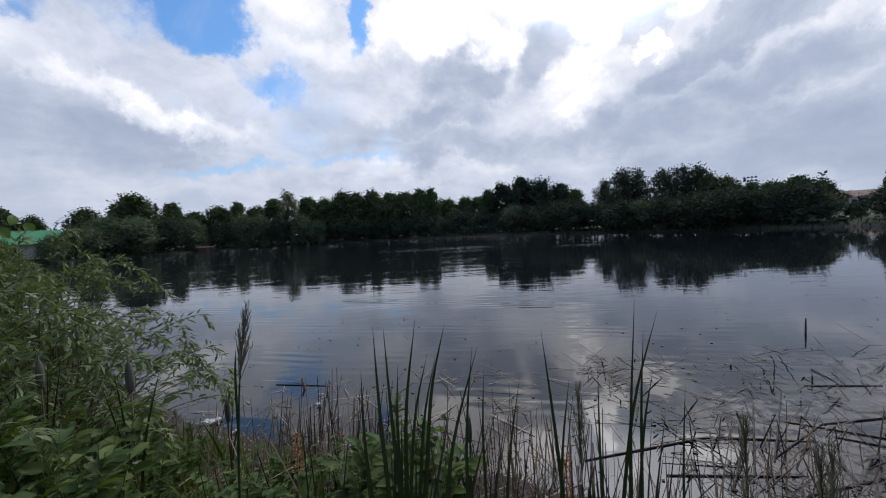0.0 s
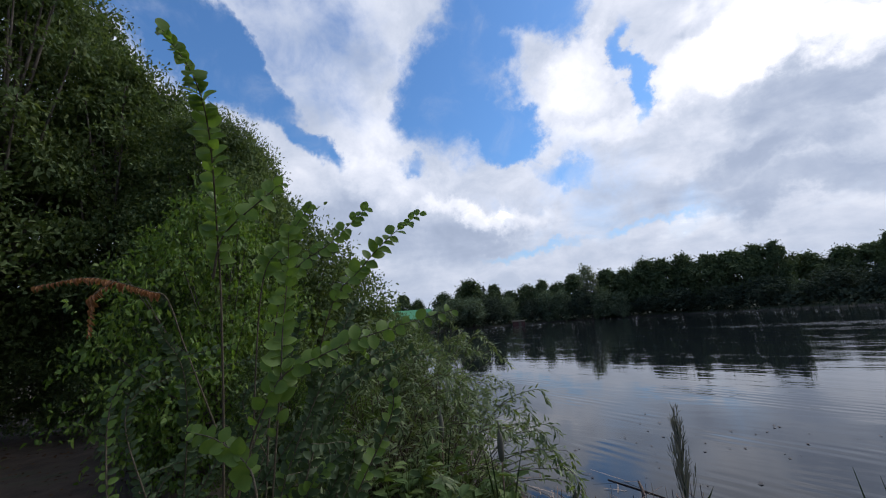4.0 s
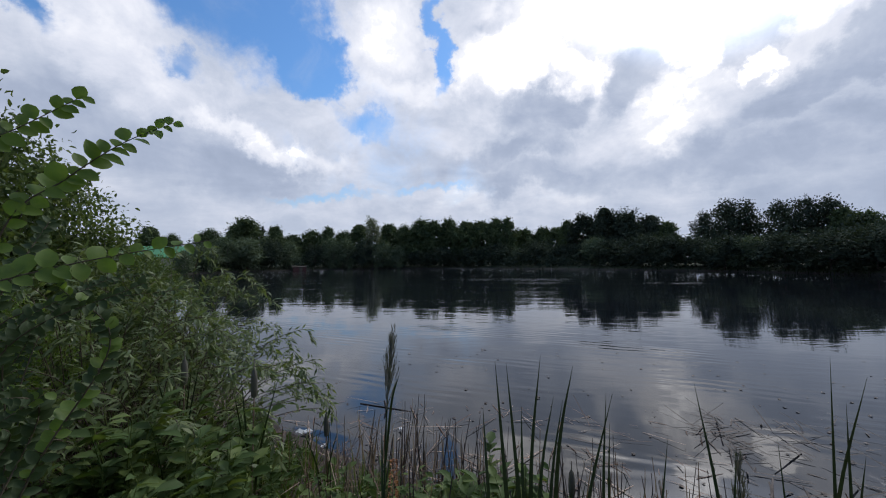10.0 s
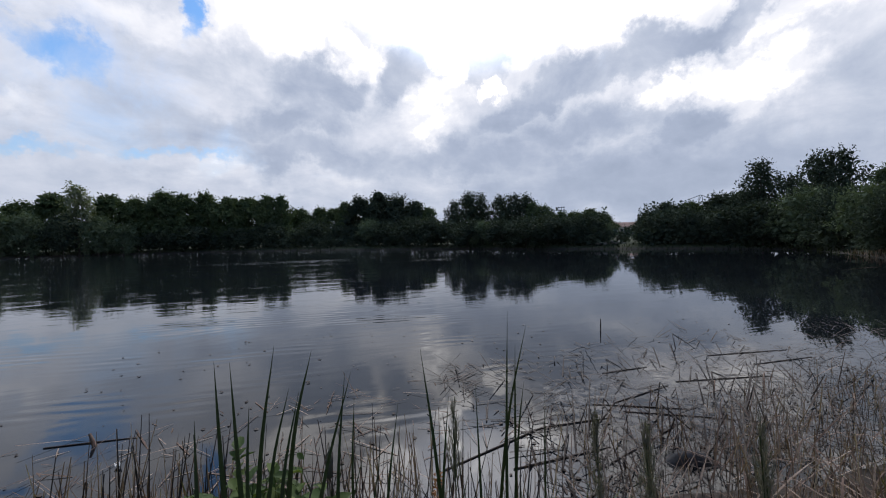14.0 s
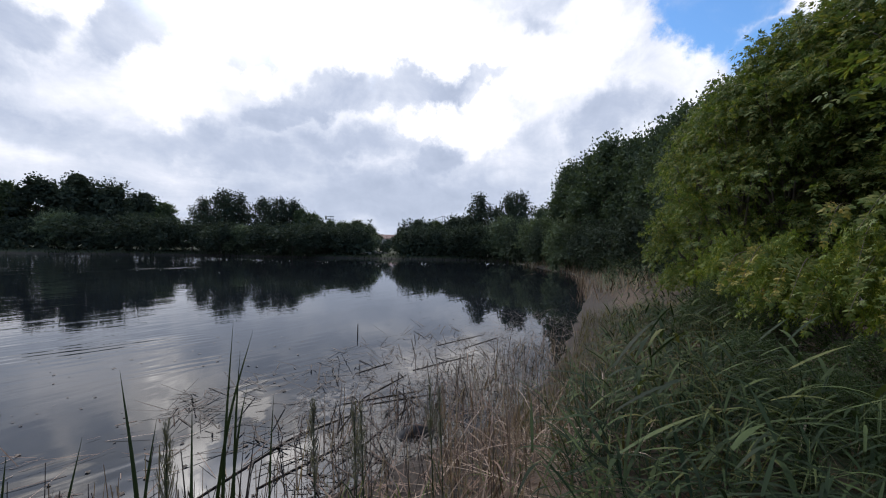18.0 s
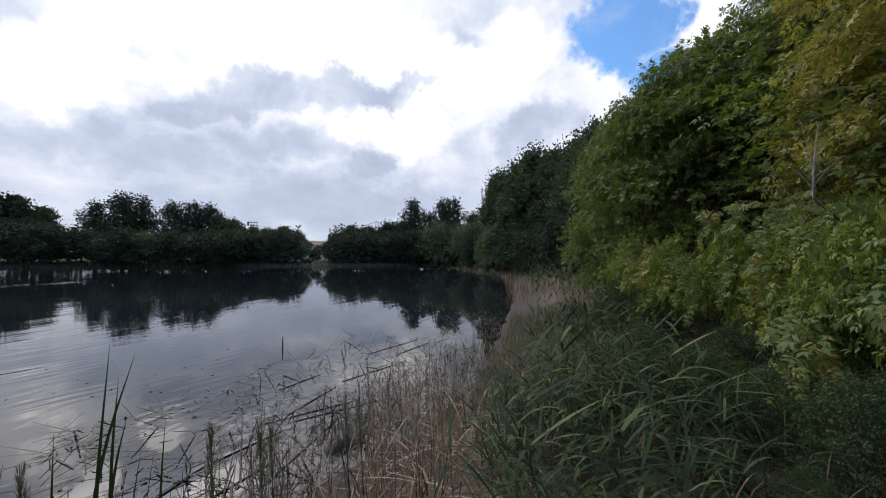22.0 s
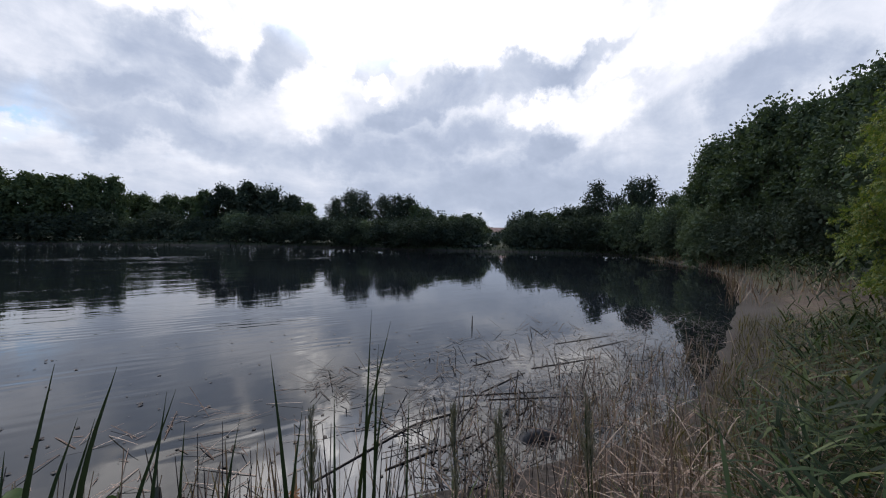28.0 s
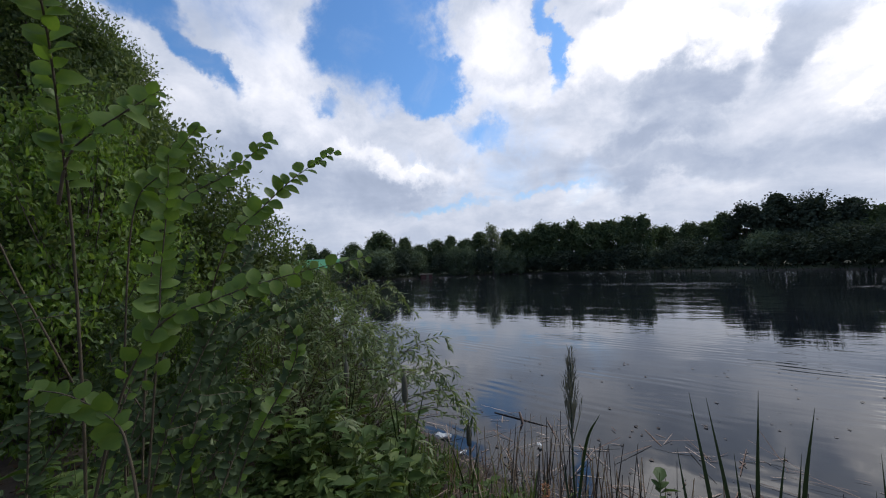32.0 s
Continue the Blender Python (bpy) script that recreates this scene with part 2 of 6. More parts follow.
# dark shrub green, also used to put the thicket's shade into elm leaves
M_SHADE = leafy("dark_shaded_leaf", [(0.0, (0.016, 0.030, 0.014)), (0.5, (0.040, 0.066, 0.026)), (1.0, (0.095, 0.130, 0.045))], 0.25, 0.6, 0.9, 0.25)
M_WILLOW = leafy("willow_leaf", [(0.0, (0.050, 0.078, 0.030)), (0.5, (0.115, 0.155, 0.062)), (1.0, (0.22, 0.25, 0.115))], 0.35, 0.5, 1.2)
M_MAPLE = leafy("box_elder_leaf", [(0.0, (0.080, 0.112, 0.034)), (0.38, (0.185, 0.195, 0.054)), (0.6, (0.29, 0.245, 0.072)), (1.0, (0.42, 0.29, 0.092))], 0.33, 0.6, 0.55, 0.2)
M_MAPLE_D = leafy("box_elder_green", [(0.0, (0.042, 0.072, 0.026)), (0.45, (0.095, 0.140, 0.042)), (0.8, (0.19, 0.195, 0.058)), (1.0, (0.28, 0.22, 0.07))], 0.32, 0.6, 0.6, 0.2)
M_SAPLING = leafy("box_elder_young", [(0.0, (0.055, 0.10, 0.024)), (0.45, (0.125, 0.175, 0.038)), (0.75, (0.21, 0.23, 0.05)), (1.0, (0.32, 0.26, 0.06))], 0.32, 0.6, 0.9, 0.2)
M_SEDGE = leafy("olive_sedge", [(0.1, (0.035, 0.038, 0.016)), (0.5, (0.095, 0.090, 0.036)), (0.8, (0.19, 0.155, 0.065)), (1.0, (0.30, 0.235, 0.12))], 0.15, 0.7, 1.6, 0.15)
M_BROWNLEAF = leafy("withered_leaf", [(0.0, (0.18, 0.075, 0.034)), (0.5, (0.29, 0.135, 0.065)), (1.0, (0.40, 0.22, 0.12))], 0.25, 0.7, 4.0)
M_LITTER = leafy("fallen_leaf", [(0.0, (0.040, 0.022, 0.014)), (0.5, (0.085, 0.048, 0.028)), (1.0, (0.17, 0.105, 0.055))], 0.0, 0.85, 2.0, 0.1)
M_WEED = leafy("weed_leaf", [(0.0, (0.026, 0.050, 0.014)), (0.5, (0.064, 0.104, 0.028)), (1.0, (0.16, 0.195, 0.055))], 0.30, 0.6, 1.5, 0.2)
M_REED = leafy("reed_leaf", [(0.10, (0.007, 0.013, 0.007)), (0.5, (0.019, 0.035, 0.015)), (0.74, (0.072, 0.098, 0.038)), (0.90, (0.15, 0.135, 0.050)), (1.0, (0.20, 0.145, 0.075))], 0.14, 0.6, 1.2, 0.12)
M_REED_DRY = leafy("dry_reed", [(0.15, (0.045, 0.028, 0.022)), (0.5, (0.21, 0.145, 0.115)), (0.8, (0.42, 0.33, 0.27)), (1.0, (0.62, 0.53, 0.45))], 0.12, 0.8, 2.0, 0.15)
M_REED_DARK = leafy("dark_reed_stalk", [(0.0, (0.018, 0.014, 0.012)), (0.5, (0.045, 0.033, 0.028)), (1.0, (0.10, 0.075, 0.06))], 0.0, 0.7, 2.0)
M_RUSH = leafy("cattail_leaf", [(0.0, (0.010, 0.016, 0.008)), (0.5, (0.026, 0.040, 0.016)), (1.0, (0.075, 0.082, 0.032))], 0.14, 0.6, 2.0, 0.15)
M_PLUME = leafy("reed_plume", [(0.0, (0.060, 0.062, 0.050)), (0.5, (0.115, 0.112, 0.090)), (1.0, (0.20, 0.185, 0.15))], 0.2, 0.8, 4.0)
M_BARK = plain("bark", [(0.25, (0.030, 0.024, 0.020)), (0.7, (0.12, 0.10, 0.08))], 5.0, 0.9, 0.8, stretch=(1, 1, 0.25))
M_DEADWOOD = plain("dead_wood", [(0.25, (0.16, 0.145, 0.125)), (0.7, (0.34, 0.31, 0.27))], 20.0, 0.85, 0.3)
M_TWIG = plain("twig_bark", [(0.25, (0.035, 0.028, 0.018)), (0.7, (0.11, 0.085, 0.05))], 30.0, 0.8, 0.3)


def soil():
    m, t, b = material("bank_soil")
    pos = nd(t, "ShaderNodeTexCoord").outputs["Object"]
    n1, n2, n3 = noise_tex(t, pos, 0.35, 5.0), noise_tex(t, pos, 3.0, 6.0), noise_tex(t, pos, 30.0, 5.0)
    earth = ramp(t, n2.outputs["Fac"], [(0.3, (0.044, 0.031, 0.023)), (0.7, (0.125, 0.088, 0.064))])
    grass = ramp(t, n3.outputs["Fac"], [(0.3, (0.018, 0.028, 0.012)), (0.7, (0.050, 0.066, 0.026))])
    fac = step(t, mth(t, "ADD", mth(t, "MULTIPLY", n1.outputs["Fac"], 0.7), mth(t, "MULTIPLY", n2.outputs["Fac"], 0.3)), 0.57, 0.68)
    away = nd(t, "ShaderNodeVectorMath", pos, operation="LENGTH").outputs["Value"]
    fac = mth(t, "MAXIMUM", fac, step(t, away, 16.0, 28.0))
    wet = step(t, nd(t, "ShaderNodeSeparateXYZ", pos).outputs[2], 0.12, 0.34, 1.0, 0.0)
    mud = ramp(t, n3.outputs["Fac"], [(0.3, (0.020, 0.016, 0.014)), (0.7, (0.050, 0.040, 0.033))])
    put(t, b.inputs["Base Color"], mixc(t, mth(t, "MULTIPLY", wet, 0.85), mixc(t, fac, earth, grass), mud))
    b.inputs["Roughness"].default_value = 0.95
    bp = nd(t, "ShaderNodeBump")
    bp.inputs["Strength"].default_value, bp.inputs["Distance"].default_value = 0.7, 0.03
    put(t, bp.inputs["Height"], mth(t, "ADD", n2.outputs["Fac"], mth(t, "MULTIPLY", n3.outputs["Fac"], 0.5)))
    put(t, b.inputs["Normal"], bp.outputs[0])
    return m


def pond_water():
    m, t, b = material("pond_water")
    pos = nd(t, "ShaderNodeTexCoord").outputs["Object"]
    mp = nd(t, "ShaderNodeMapping", pos)
    mp.inputs["Rotation"].default_value = (0, 0, radians(6))
    mp.inputs["Scale"].default_value = (0.24, 1.0, 1.0)
    small = noise_tex(t, mp.outputs[0], 5.0, 2.0, 0.5, 0.6)
    wave = noise_tex(t, mp.outputs[0], 1.3, 2.0, 0.5, 0.4)
    calm = noise_tex(t, pos, 0.07, 3.0, 0.5)
    xyz = nd(t, "ShaderNodeSeparateXYZ", pos)
    wind = mth(t, "MULTIPLY", step(t, xyz.outputs[1], 10.0, 40.0), step(t, mth(t, "SUBTRACT", xyz.outputs[0], mth(t, "MULTIPLY", xyz.outputs[1], 0.35)), 12.0, -8.0))
    amount = mth(t, "ADD", mth(t, "MULTIPLY", step(t, calm.outputs["Fac"], 0.42, 0.62, 0.03, 0.22), step(t, xyz.outputs[1], 8.0, 28.0, 1.0, 0.4)), mth(t, "MULTIPLY", wind, 0.22))
    ruffle = None
    for px, py, wx, wy in ((0.0, 42.5, 9.0, 2.6), (13.6, 36.0, 3.6, 1.3), (32.0, 40.0, 3.5, 0.7), (30.0, 10.8, 2.2, 0.25), (-26.0, 92.0, 26.0, 4.0), (-52.0, 60.0, 9.0, 6.0)):
        gust = nd(t, "ShaderNodeMapping", pos, vector_type="TEXTURE")
        gust.inputs["Location"].default_value, gust.inputs["Scale"].default_value = (px, py, 0), (wx, wy, 1)
        g = step(t, nd(t, "ShaderNodeVectorMath", gust.outputs[0], operation="LENGTH").outputs["Value"], 0.4, 1.2, 1.0, 0.0)
        ruffle = g if ruffle is None else mth(t, "MAXIMUM", ruffle, g)
    torn = noise_tex(t, pos, 0.8, 3.0, 0.6)
    ruffle = mth(t, "MULTIPLY", ruffle, step(t, torn.outputs["Fac"], 0.42, 0.60))
    amount = mth(t, "ADD", amount, mth(t, "MULTIPLY", ruffle, 1.3))
    train = nd(t, "ShaderNodeTexWave", None, 1.1, 4.5, 2.0, 0.35, bands_direction="Y")
    turned = nd(t, "ShaderNodeMapping", pos)
    turned.inputs["Rotation"].default_value = (0, 0, radians(12))
    put(t, train.inputs["Vector"], turned.outputs[0])
    spots = nd(t, "ShaderNodeMapping", pos)
    spots.inputs["Scale"].default_value = (0.5, 1.0, 1.0)
    where = noise_tex(t, spots.outputs[0], 0.55, 2.0, 0.5)
    trains = mth(t, "MULTIPLY", train.outputs["Fac"], step(t, where.outputs["Fac"], 0.46, 0.70, 0.0, 0.15))
    h = mth(t, "MULTIPLY", mth(t, "ADD", mth(t, "MULTIPLY", small.outputs["Fac"], 0.45), wave.outputs["Fac"]), amount)
    h = mth(t, "ADD", h, mth(t, "MULTIPLY", mth(t, "MULTIPLY", trains, step(t, xyz.outputs[1], 16.0, 9.0)), step(t, xyz.outputs[0], 7.0, 3.5)))
    broad = nd(t, "ShaderNodeMapping", pos)
    broad.inputs["Rotation"].default_value, broad.inputs["Scale"].default_value = (0, 0, radians(-14)), (0.30, 1.0, 1.0)
    swell = noise_tex(t, broad.outputs[0], 0.34, 4.0, 0.66, 0.5)
    h = mth(t, "ADD", h, mth(t, "MULTIPLY", swell.outputs["Fac"], mth(t, "ADD", mth(t, "MULTIPLY", wind, 1.9), 0.45)))
    bp = nd(t, "ShaderNodeBump")
    bp.inputs["Strength"].default_value, bp.inputs["Distance"].default_value = 1.0, 0.030
    put(t, bp.inputs["Height"], h)
    put(t, b.inputs["Normal"], bp.outputs[0])
    film = noise_tex(t, pos, 0.9, 7.0, 0.62)
    deep = ramp(t, film.outputs["Fac"], [(0.35, (0.007, 0.0085, 0.0115)), (0.7, (0.011, 0.0135, 0.017))])
    patch = nd(t, "ShaderNodeMapping", pos, vector_type="TEXTURE")
    patch.inputs["Location"].default_value, patch.inputs["Rotation"].default_value, patch.inputs["Scale"].default_value = (5.6, 4.2, 0), (0, 0, radians(18)), (4.2, 2.0, 1)
    near = step(t, nd(t, "ShaderNodeVectorMath", patch.outputs[0], operation="LENGTH").outputs["Value"], 0.3, 1.35, 0.46, 0.0)
    scum = step(t, mth(t, "ADD", mth(t, "SUBTRACT", film.outputs["Fac"], 0.5), near), 0.27, 0.47)
    flake = noise_tex(t, pos, 7.0, 5.0, 0.65)
    scum = mth(t, "MULTIPLY", scum, step(t, flake.outputs["Fac"], 0.40, 0.60, 0.15, 1.0))
    put(t, b.inputs["Base Color"], mixc(t, mth(t, "MULTIPLY", scum, 0.40), deep, (0.19, 0.17, 0.155, 1)))
    put(t, b.inputs["Roughness"], mth(t, "MULTIPLY_ADD", scum, 0.25, 0.02))
    b.inputs["IOR"].default_value = 1.40
    b.inputs["Specular IOR Level"].default_value = 0.65
    return m


M_SOIL, M_WATER = soil(), pond_water()


# ---------------------------------------------------------------- tools
def fast_mesh(name, verts, faces, mat):
    """A mesh from numpy arrays; faces is an (n, 3) or (n, 4) array."""
    me = bpy.data.meshes.new(name)
    n, k = faces.shape
    me.vertices.add(len(verts))
    me.vertices.foreach_set("co", np.ascontiguousarray(verts, dtype=np.float32).ravel())
    me.loops.add(n * k)
    me.loops.foreach_set("vertex_index", np.ascontiguousarray(faces, dtype=np.int32).ravel())
    me.polygons.add(n)
    me.polygons.foreach_set("loop_start", np.arange(0, n * k, k, dtype=np.int32))
    me.update(calc_edges=True)
    me.materials.append(mat)
    return me


def part(name, me, parent, label="", at=None):
    ob = new(name, me)
    ob.parent = parent
    if at is not None:
        ob.matrix_local = at
    if label:
        ob["label"] = label
    return ob


def thing(name, m, label, category, group=""):
    ob = new(name)
    ob.empty_display_size = 0.1
    ob.matrix_basis = m
    return tagged(ob, label, category, group)


# leaf outlines: x along the leaf, y across, z fold; unit length
def leaf_shape(width=0.5, fold=0.12, droop=0.15):
    """A folded oval leaf with a short point."""
    v = [(0, 0, 0)]
    for x, w, q in ((0.16, 0.62, 0.0), (0.42, 1.0, -0.1), (0.70, 0.84, -0.45), (0.88, 0.45, -0.8)):
        v += [(x, width * 0.5 * w, fold * w + droop * q), (x, 0, droop * q), (x, -width * 0.5 * w, fold * w + droop * q)]
    v.append((1, 0, -droop))
    f = [(0, 2, 1), (0, 3, 2)]
    for k in (1, 4, 7):
        f += [(k, k + 1, k + 4), (k, k + 4, k + 3), (k + 1, k + 2, k + 5), (k + 1, k + 5, k + 4)]
    f += [(10, 11, 13), (11, 12, 13)]
    return np.array(v), np.array(f)


LEAF = (np.array([(0, 0, 0), (0.35, 0.25, 0.12), (0.38, 0, 0.0), (0.35, -0.25, 0.12), (0.75, 0.18, 0.01), (0.75, -0.18, 0.01), (1, 0, -0.15)]), np.array([(0, 2, 1), (0, 3, 2), (1, 2, 4), (2, 3, 5), (4, 2, 6), (2, 5, 6)]))
NARROW = (np.array([(0, 0, 0), (0.4, 0.11, 0.02), (0.4, -0.11, 0.02), (1, 0, -0.12)]), np.array([(0, 2, 1), (1, 2, 3)]))
DIAMOND = (np.array([(0, 0, 0), (0.45, 0.34, 0.12), (0.5, -0.34, 0.10), (1, 0.04, -0.05)]), np.array([(0, 2, 1), (1, 2, 3)]))


NARROW_CLUMP = (np.array([(0, 0, 0), (0.45, 0.22, 0.05), (0.5, -0.22, 0.04), (1, 0.02, -0.05)]), np.array([(0, 2, 1), (1, 2, 3)]))


def pinnate():
    """A box-elder leaf: a terminal leaflet and two pairs, on a thin stalk."""
    vs, fs, base = [], [], 0
    v0 = np.array([(0, 0, 0), (0.42, 0.22, 0.04), (0.42, -0.22, 0.04), (1, 0, -0.12)])
    f0 = np.array([(0, 2, 1), (1, 2, 3)])
    for px, turn, s in ((0.58, 0, 0.44), (0.56, 46, 0.40), (0.56, -46, 0.40), (0.32, 58, 0.36), (0.32, -58, 0.36)):
        c, sn = math.cos(radians(turn)), math.sin(radians(turn))
        v = v0 * s
        v = np.stack([v[:, 0] * c - v[:, 1] * sn + px, v[:, 0] * sn + v[:, 1] * c, v[:, 2] - 0.1 * px * px - 0.05 * abs(turn) / 50], 1)
        vs.append(v)
        fs.append(f0 + base)
        base += 4
    vs.append(np.array([(0, 0.006, 0), (0, -0.006, 0), (0.62, 0, -0.04)]))
    fs.append(np.array([(base, base + 1, base + 2)]))
    return np.concatenate(vs), np.concatenate(fs)


PINNATE = pinnate()


def unit(v):
    return v / np.maximum(np.linalg.norm(v, axis=-1, keepdims=True), 1e-9)


def scatter(shape, pos, ahead, up, size):
    """Copies of a leaf shape at pos, its length along ahead, its face towards up: vertices and triangles."""
    sv, sf = shape
    ahead = unit(ahead)
    side = unit(np.cross(up, ahead))
    upn = np.cross(ahead, side)
    v = pos[:, None, :] + size[:, None, None] * (sv[None, :, 0:1] * ahead[:, None, :] + sv[None, :, 1:2] * side[:, None, :] + sv[None, :, 2:3] * upn[:, None, :])
    f = sf[None] + (np.arange(len(pos)) * len(sv))[:, None, None]
    return v.reshape(-1, 3), f.reshape(-1, 3)


def tubes(paths, sides=5):
    """Tapered tubes along polylines: each a list of (point, radius)."""
    vs, fs, base = [], [], 0
    for path in paths:
        pts = np.array([p for p, r in path], float)
        rad = np.array([r for p, r in path], float)
        d = np.gradient(pts, axis=0)
        d = unit(d)
        ref = np.where(np.abs(d[:, 2:3]) > 0.9, np.array([[1.0, 0, 0]]), np.array([[0, 0, 1.0]]))
        a = unit(np.cross(d, ref))
        b = np.cross(d, a)
        ang = np.arange(sides) * 2 * math.pi / sides
        ring = pts[:, None] + rad[:, None, None] * (np.cos(ang)[None, :, None] * a[:, None] + np.sin(ang)[None, :, None] * b[:, None])
        vs.append(ring.reshape(-1, 3))
        n = len(pts)
        for i in range(n - 1):
            for j in range(sides):
                k = (j + 1) % sides
                fs.append((base + i * sides + j, base + i * sides + k, base + (i + 1) * sides + k, base + (i + 1) * sides + j))
        base += n * sides
    return np.concatenate(vs), np.array(fs)


def joined(pieces):
    vs, fs, base = [], [], 0
    for v, f in pieces:
        vs.append(v)
        fs.append(f + base)
        base += len(v)
    return np.concatenate(vs), np.concatenate(fs)


# ---------------------------------------------------------------- shore and ground
SHORE = np.array([(-58, 44), (-40, 30), (-20, 16), (-9, 9.4), (-5.5, 6.6), (-3, 4.9), (-1.2, 4.1), (0.8, 3.5), (2.4, 2.9), (4, 2.3), (6, 2.0), (9, 2.3), (14, 3.1),
                  (22, 4.3), (29, 6), (37, 9.5), (47, 17), (56, 24), (57, 30), (51, 38), (45, 46), (39, 55), (33, 66), (21, 77), (7, 90), (-9, 98), (-26, 103), (-47, 104), (-62, 88), (-68, 72), (-66, 56)], float)


def smooth_ring(p, n):
    for _ in range(n):
        q = np.roll(p, -1, 0)
        p = np.stack([0.75 * p + 0.25 * q, 0.25 * p + 0.75 * q], 1).reshape(-1, 2)
    return p


RING = smooth_ring(SHORE, 2)


def shore_distance(x, y):
    """Metres from the waterline: positive on land."""
    x, y = np.atleast_1d(np.asarray(x, float)), np.atleast_1d(np.asarray(y, float))
    best = np.full(x.shape, 1e9)
    inside = np.zeros(x.shape, bool)
    a, b = RING, np.roll(RING, -1, 0)
    for (x0, y0), (x1, y1) in zip(a, b):
        dx, dy = x1 - x0, y1 - y0
        k = np.clip(((x - x0) * dx + (y - y0) * dy) / (dx * dx + dy * dy), 0, 1)
        best = np.minimum(best, np.hypot(x - x0 - k * dx, y - y0 - k * dy))
        if y0 != y1:
            inside ^= ((y0 > y) != (y1 > y)) & (x < (x1 - x0) * (y - y0) / (y1 - y0) + x0)
    return np.where(inside, -best, best)


def wobble(x, y, s, seed=0.0):
    return np.sin(x * 1.7 / s + 1.3 + seed) * np.cos(y * 1.3 / s - 0.7 + seed) + 0.5 * np.sin(x * 3.1 / s - y * 2.3 / s + seed)


def ground_z(x, y):
    d = shore_distance(x, y)
    r = np.hypot(x, y)
    s = np.clip(d / 2.2, 0, 1)
    z = 0.04 + 0.60 * s * s * (3 - 2 * s)
    z = np.where(d > 0, z + np.clip((d - 4) / 60, 0, 1) * 1.5, 0.04 + d * 0.22)
    z = np.maximum(z, -1.4)
    z = z + np.where(d > 0.3, 0.03 * wobble(x, y, 0.9) + np.clip((r - 6) / 30, 0, 1) * 0.18 * wobble(x, y, 7.0), 0.012 * wobble(x, y, 0.5))
    return z


def gz(x, y):
    return float(ground_z(np.array([x]), np.array([y]))[0])


def build_ground():
    rings = np.concatenate([[0.0], 0.35 * 1.045 ** np.arange(190)])
    rings = np.append(rings, [2200.0])
    n = 220
    ang = np.arange(n) * 2 * math.pi / n
    x = (rings[:, None] * np.sin(ang)).ravel() + 0.4
    y = (rings[:, None] * np.cos(ang)).ravel() + 0.6
    v = np.stack([x, y, ground_z(x, y)], 1)
    i, j = np.meshgrid(np.arange(len(rings) - 1), np.arange(n), indexing="ij")
    k = (j + 1) % n
    f = np.stack([i * n + j, (i + 1) * n + j, (i + 1) * n + k, i * n + k], -1).reshape(-1, 4)
    me = fast_mesh("ground", v, f[:, ::-1], M_SOIL)
    me.shade_smooth()
    tagged(new("ground", me), "earth bank with thin grass round the pond", "ground", kind="structure")


def build_water():
    c = RING.mean(0)
    out = []
    for i in range(len(RING)):
        t = RING[(i + 1) % len(RING)] - RING[i - 1]
        nrm = np.array([t[1], -t[0]]) / np.hypot(*t)
        q = RING[i] + nrm * 0.9
        if shore_distance(q[0], q[1])[0] < 0:
            q = RING[i] - nrm * 0.9
        out.append((q[0], q[1], 0.0))
    bm = bmesh.new()
    bm.faces.new([bm.verts.new(p) for p in out])
    bmesh.ops.triangulate(bm, faces=bm.faces[:])
    bm.normal_update()
    if bm.faces[:][0].normal.z < 0:
        bmesh.ops.reverse_faces(bm, faces=bm.faces[:])
    me = bpy.data.meshes.new("water")
    bm.to_mesh(me)
    me.materials.append(M_WATER)
    tagged(new("water", me), "dark still pond water with light ripples", "pond", kind="structure")


build_ground()
build_water()


def polar(a, d):
    """The place at azimuth a (degrees clockwise from +y) and d metres from the middle of the camera's stand."""
    return 0.4 + d * math.sin(radians(a)), 0.6 + d * math.cos(radians(a))


# ---------------------------------------------------------------- trees
def crown_points(rng, lumps, n, fill=0.35, sag=0.0):
    """Points in and on a set of ellipsoids (centre, radii), more near their skins."""
    vol = np.array([r[0] * r[1] + r[0] * r[2] + r[1] * r[2] for c, r in lumps])
    pick = rng.choice(len(lumps), n, p=vol / vol.sum())
    d = unit(rng.normal(size=(n, 3)))
    if sag:
        d[:, 2] = np.abs(d[:, 2]) - 0.2
    k = np.where(rng.random(n) < fill, rng.random(n) ** 0.5, 0.86 + 0.22 * rng.random(n))
    c = np.array([l[0] for l in lumps], float)[pick]
    r = np.array([l[1] for l in lumps], float)[pick]
    off = d * r * k[:, None]
    out = c[:, :2] / np.maximum(np.linalg.norm(c[:, :2], axis=1, keepdims=True), 0.2)
    off[:, 2] -= sag * (off[:, :2] * out).sum(1)
    return c + off, d


